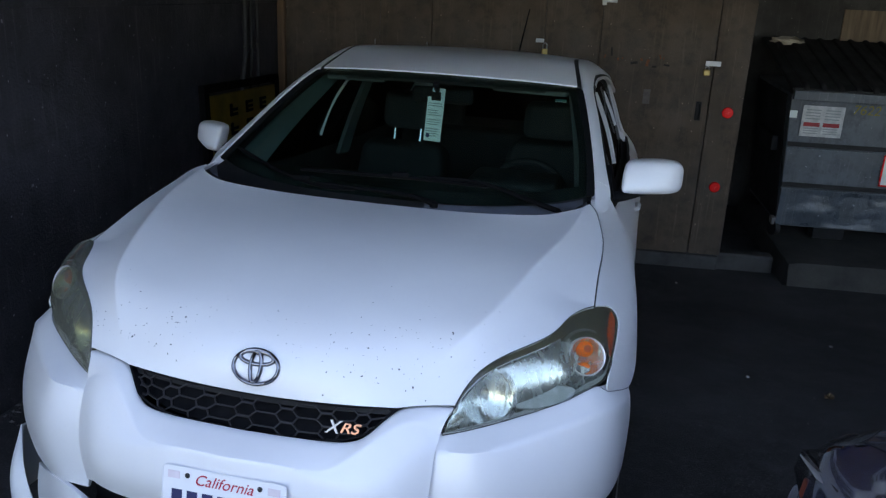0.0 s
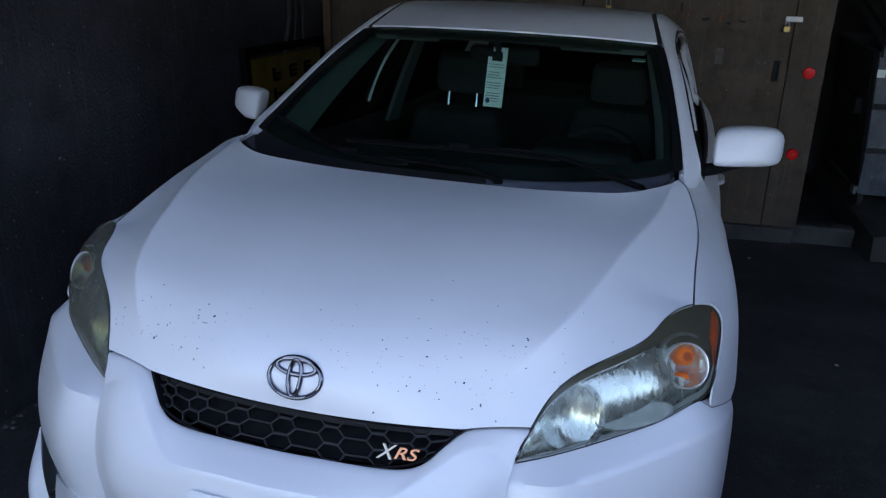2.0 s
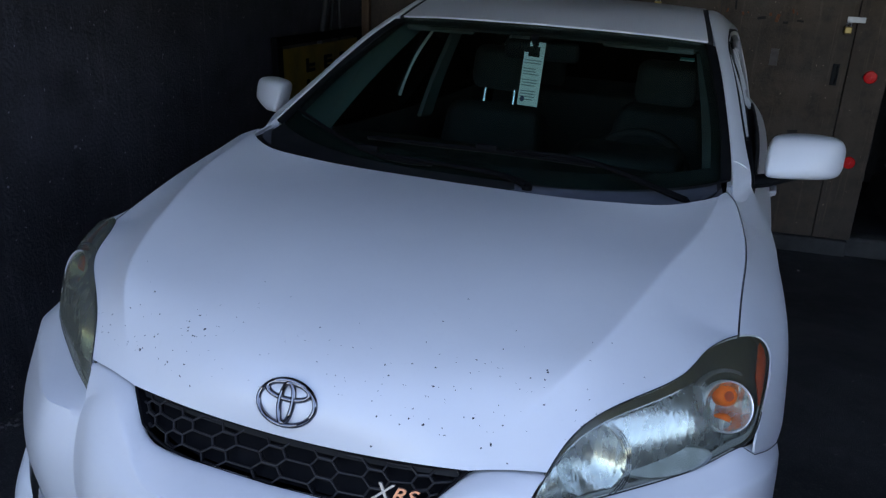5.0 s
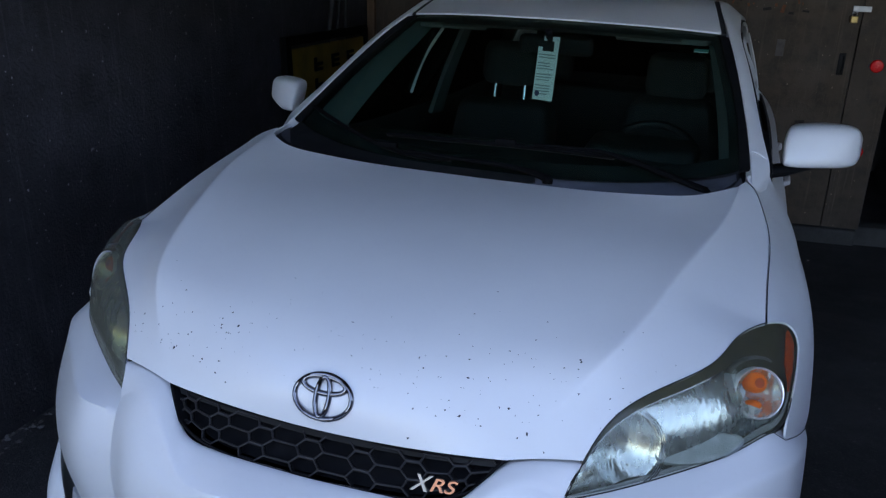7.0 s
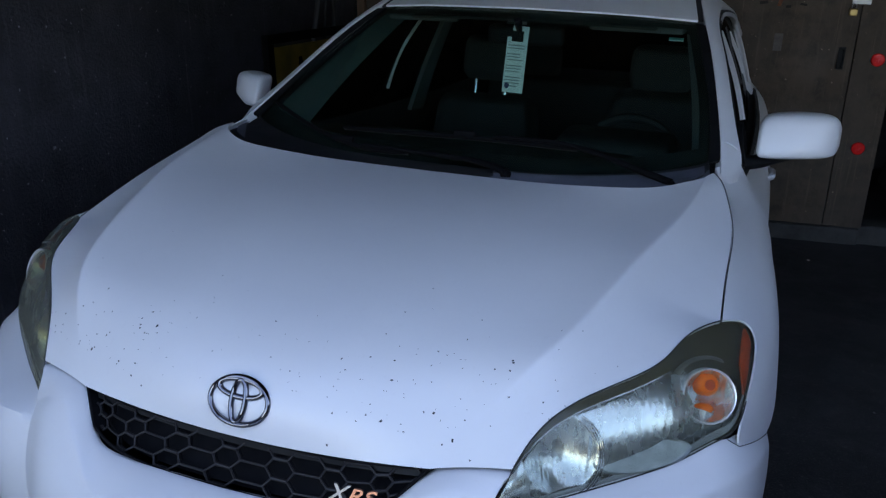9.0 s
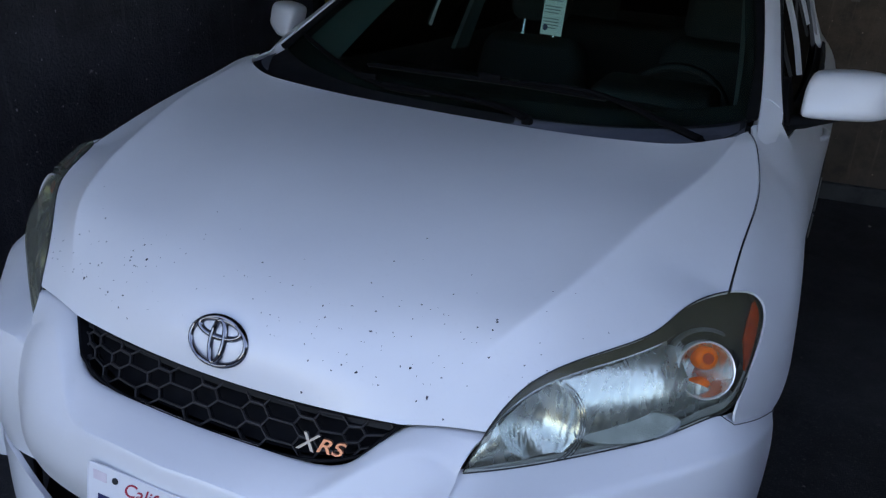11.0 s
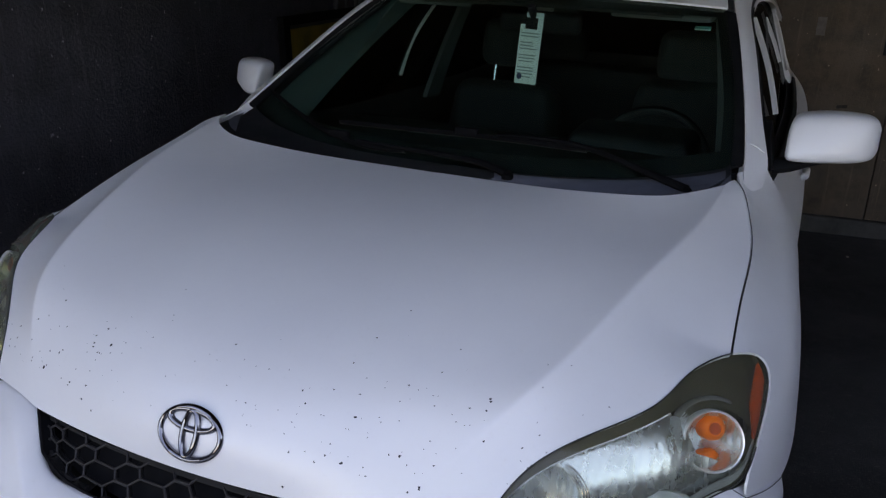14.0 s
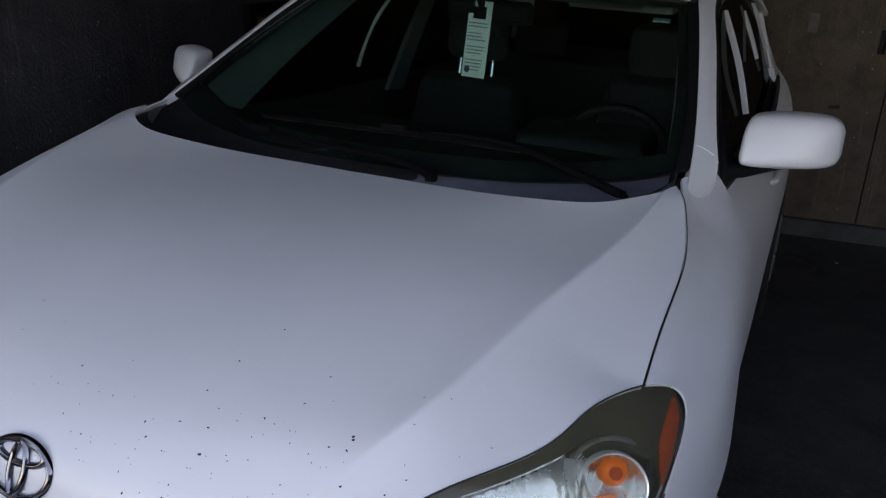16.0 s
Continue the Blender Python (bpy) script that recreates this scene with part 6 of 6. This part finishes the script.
def build_floor_litter():
    rng = random.Random(11)
    for x, y, s in ((1.513, 2.815, 0.010), (2.067, 3.565, 0.012), (1.20, 4.55, 0.009)):
        e = empty("pebble")
        bm = bmesh.new()
        bmesh.ops.create_icosphere(bm, subdivisions=2, radius=s)
        for v in bm.verts:
            v.co = v.co * (1 + 0.3 * noise.noise(v.co * 90)) * 1.0
            v.co.z *= 0.5
        part("stone", bm, plain("pale_pebble", (0.36, 0.34, 0.31), 0.8), e, smooth=True)
        tagged(e, "small pale pebble on the asphalt", "pebble", "pebbles on the floor")
        e.matrix_basis = pose(x, y, ground_height(y) + s * 0.4, -SLOPE)
    e = empty("dry_leaf")
    bm = bmesh.new()
    out = [(-0.028, 0, 0.004), (-0.018, 0.016, 0.020), (0, 0.022, 0.008), (0.016, 0.016, 0.026), (0.030, 0.002, 0.010), (0.020, -0.017, 0.022), (0, -0.024, 0.004), (-0.018, -0.016, 0.018)]
    vs = [bm.verts.new(p) for p in out]
    c = bm.verts.new((0, 0, 0.001))
    for a, b in zip(vs, vs[1:] + vs[:1]):
        bm.faces.new((a, b, c))
    bmesh.ops.solidify(bm, geom=bm.faces[:], thickness=0.001)
    part("leaf_blade", bm, plain("dry_leaf_brown", (0.20, 0.13, 0.07), 0.8), e)
    tagged(e, "curled brown leaf on the asphalt", "leaf")
    e.matrix_basis = pose(1.882, 2.657, ground_height(2.657) + 0.003, -SLOPE, 0, 30)
    g = bmesh.new()
    for _ in range(260):
        x, y = rng.uniform(-1.4, 3.2), rng.uniform(0.4, 4.7)
        if abs(x) < 0.95 and 0.0 < y < 4.4:
            continue
        r = rng.choice((0.002, 0.003, 0.003, 0.004, 0.006))
        z = ground_height(y)
        q = [g.verts.new((x + r * math.cos(t) * rng.uniform(0.6, 1.3), y + r * math.sin(t) * rng.uniform(0.6, 1.3), z + 0.001)) for t in (0, 1.3, 2.5, 3.8, 5.0)]
        top = g.verts.new((x, y, z + r))
        for a, b in zip(q, q[1:] + q[:1]):
            g.faces.new((a, b, top))
    for _ in range(160):
        y = rng.uniform(0.5, 2.3)
        x, yy, _z = skewed(LEFT + abs(rng.gauss(0, 0.035)) + 0.004, y, 0)
        r = rng.choice((0.003, 0.005, 0.008, 0.012))
        z = ground_height(yy)
        q = [g.verts.new((x + r * math.cos(t) * rng.uniform(0.5, 1.5), yy + r * math.sin(t) * rng.uniform(0.5, 1.5), z + 0.001)) for t in (0, 1.3, 2.5, 3.8, 5.0)]
        top = g.verts.new((x, yy, z + r * 0.6))
        for a, b in zip(q, q[1:] + q[:1]):
            g.faces.new((a, b, top))
    ob = part("grit", g, plain("pale_grit", (0.11, 0.105, 0.10), 0.9))
    tagged(ob, "scattered pale grit along the wall and floor", "grit", kind="stuff")


def build_permit():
    """The paper permit hooked over the rear-view mirror."""
    t = empty("parking_permit")
    tagged(t, "pale green paper permit hung from the mirror", "permit")
    bm = bmesh.new()
    w, h = 0.034, 0.172
    part("card", box((2 * w, 0.0012, h - 0.035), (0, 0, -0.035 - (h - 0.035) / 2), 0.0), PAPER, t)
    part("hook_side", box((0.016, 0.0012, 0.045), (w - 0.008, 0, -0.0175), 0.0), PAPER, t)
    part("hook_top", box((0.052, 0.0012, 0.013), (0.008, 0, 0.0), 0.0), PAPER, t)
    part("hook_stub", box((0.014, 0.0012, 0.012), (-w + 0.007, 0, -0.030), 0.0), PAPER, t)
    rng = random.Random(2)
    for r in range(15):
        z = -0.045 - r * 0.0078
        if r in (2, 6, 10):
            continue
        ww = rng.uniform(0.040, 0.056)
        part("text_bar", box((ww, 0.0012, 0.0030), (-0.001 + (ww - 0.056) / 2, -0.0009, z), 0.0), INKGREY, t)
    part("round_seal", lathe([(0.008, 0.0), (0.008, 0.0014), (0.0, 0.0016)], pose(-0.020, -0.0005, -0.154, 90, 0, 0), 16), INKBLUE, t)
    t.matrix_basis = CAR @ pose(0.014, 1.712, 1.392, -3, 2, 4) @ Matrix.Diagonal((1, 1, 1.18, 1))
    s = empty("inspection_sticker")
    tagged(s, "small teal sticker inside the windscreen", "sticker")
    part("sticker_film", box((0.045, 0.0008, 0.016), (0, 0, 0), 0.0), plain("teal_print", (0.05, 0.28, 0.26), 0.5), s)
    part("white_strip", box((0.045, 0.001, 0.005), (0, -0.0003, -0.009), 0.0), PAPER, s)
    s.matrix_basis = CAR @ pose(0.497, 1.812, 1.385, -58, 0, 0)


build_lockers()
build_kerb_and_pad()
build_dumpster()
build_corner()
build_floor_litter()
build_permit()

# ---- the dark blue car parked nose-in beside the white one ----
place = pose(2.11, 0.74, ground_height(0.74), 0, 0, 180) @ pose(0, 0, 0, SLOPE, 0, 0) @ Matrix.Diagonal((1.03, 1, 0.90, 1))
other = build_car("blue_car", place, BLUEPAINT, "dark blue car parked nose to the back wall")
cover = hood_half(25, 12, 7) * (1.004, 1, 1) + (0, 0.012, -0.022)
sheet("engine_bay_cover", mirrored(cover), 0.02, GAP, other, "black underside behind the panel gaps")
for k in (1, -1):
    sheet("wheel_housing", fen if k > 0 else flip(fen), 0.01, GAP, other, "black inner wing", outward=(k, 0, 0.3))
    for y in (0.93, 3.53):
        build_wheel(other, k * 0.77, y)
    build_mirror(other, k)
build_grille(other)
build_cowl(other)
build_cabin(other)
build_tail(other)
# its lamps are smoked, and its painted parts share the blue of its body
for ob in other.children_recursive:
    if ob.type == "MESH":
        skin = ob.data.materials[0]
        if skin in (REFLECTOR, DULLCHROME, LENS, OLIVE, GREYOLIVE, RINGSILVER, LAMPTRAY):
            ob.data.materials[0] = SMOKE
        elif skin == WHITE:
            ob.data.materials[0] = BLUEPAINT
# the wedge-shaped lamp on its near corner: smoked case, black brow, amber side lens and a modelled highlight
corner = empty("corner_lamp")
corner.parent = other
tagged(corner, "smoked wedge-shaped corner lamp with an amber side lens")
back = place.inverted()
brow_far, brow_near = Vector((1.243, 0.332, 0.700)), Vector((1.241, 0.023, 0.800))


def wedge(name, a, b, c, d, deep, material, label):
    """A slab with the corners a, b, c, d, as thick as deep along its inner side."""
    bm = bmesh.new()
    front = [bm.verts.new(back @ Vector(p)) for p in (a, b, c, d)]
    rear = [bm.verts.new(back @ (Vector(p) + Vector(deep))) for p in (a, b, c, d)]
    bm.faces.new(front), bm.faces.new(rear[::-1])
    for i in range(4):
        j = (i + 1) % 4
        bm.faces.new((front[i], front[j], rear[j], rear[i]))
    bmesh.ops.bevel(bm, geom=bm.edges[:], offset=0.002, segments=2, profile=0.5, affect="EDGES")
    return part(name, bm, material, corner, label, smooth=True)


wedge("lamp_case", brow_far, brow_near, (1.228, 0.020, 0.640), (1.232, 0.325, 0.660), (0.16, 0.0, -0.01), SMOKE, "smoked lamp case")
wedge("black_brow", brow_far + Vector((0, 0, 0.004)), brow_near + Vector((0, 0, 0.004)), (1.285, 0.030, 0.808), (1.292, 0.350, 0.704), (0.0, 0.0, -0.012), SMOKE, "black brow above the lamp")
wedge("amber_lens", (1.233, 0.225, 0.700), (1.233, 0.125, 0.712), (1.226, 0.115, 0.668), (1.227, 0.220, 0.664), (0.012, 0.0, 0.0), DARKAMBER, "amber side lens")
# the lens highlight, built as a pale tube along the edge
part("pale_edge", tube([back @ (brow_far + (brow_near - brow_far) * f + Vector((-0.004, 0, -0.006))) for f in (0.06, 0.35, 0.6, 0.8)], [0.002, 0.004, 0.006, 0.002], 8), DULLCHROME, corner, "pale tube drawn as the highlight on the lens edge", smooth=True)
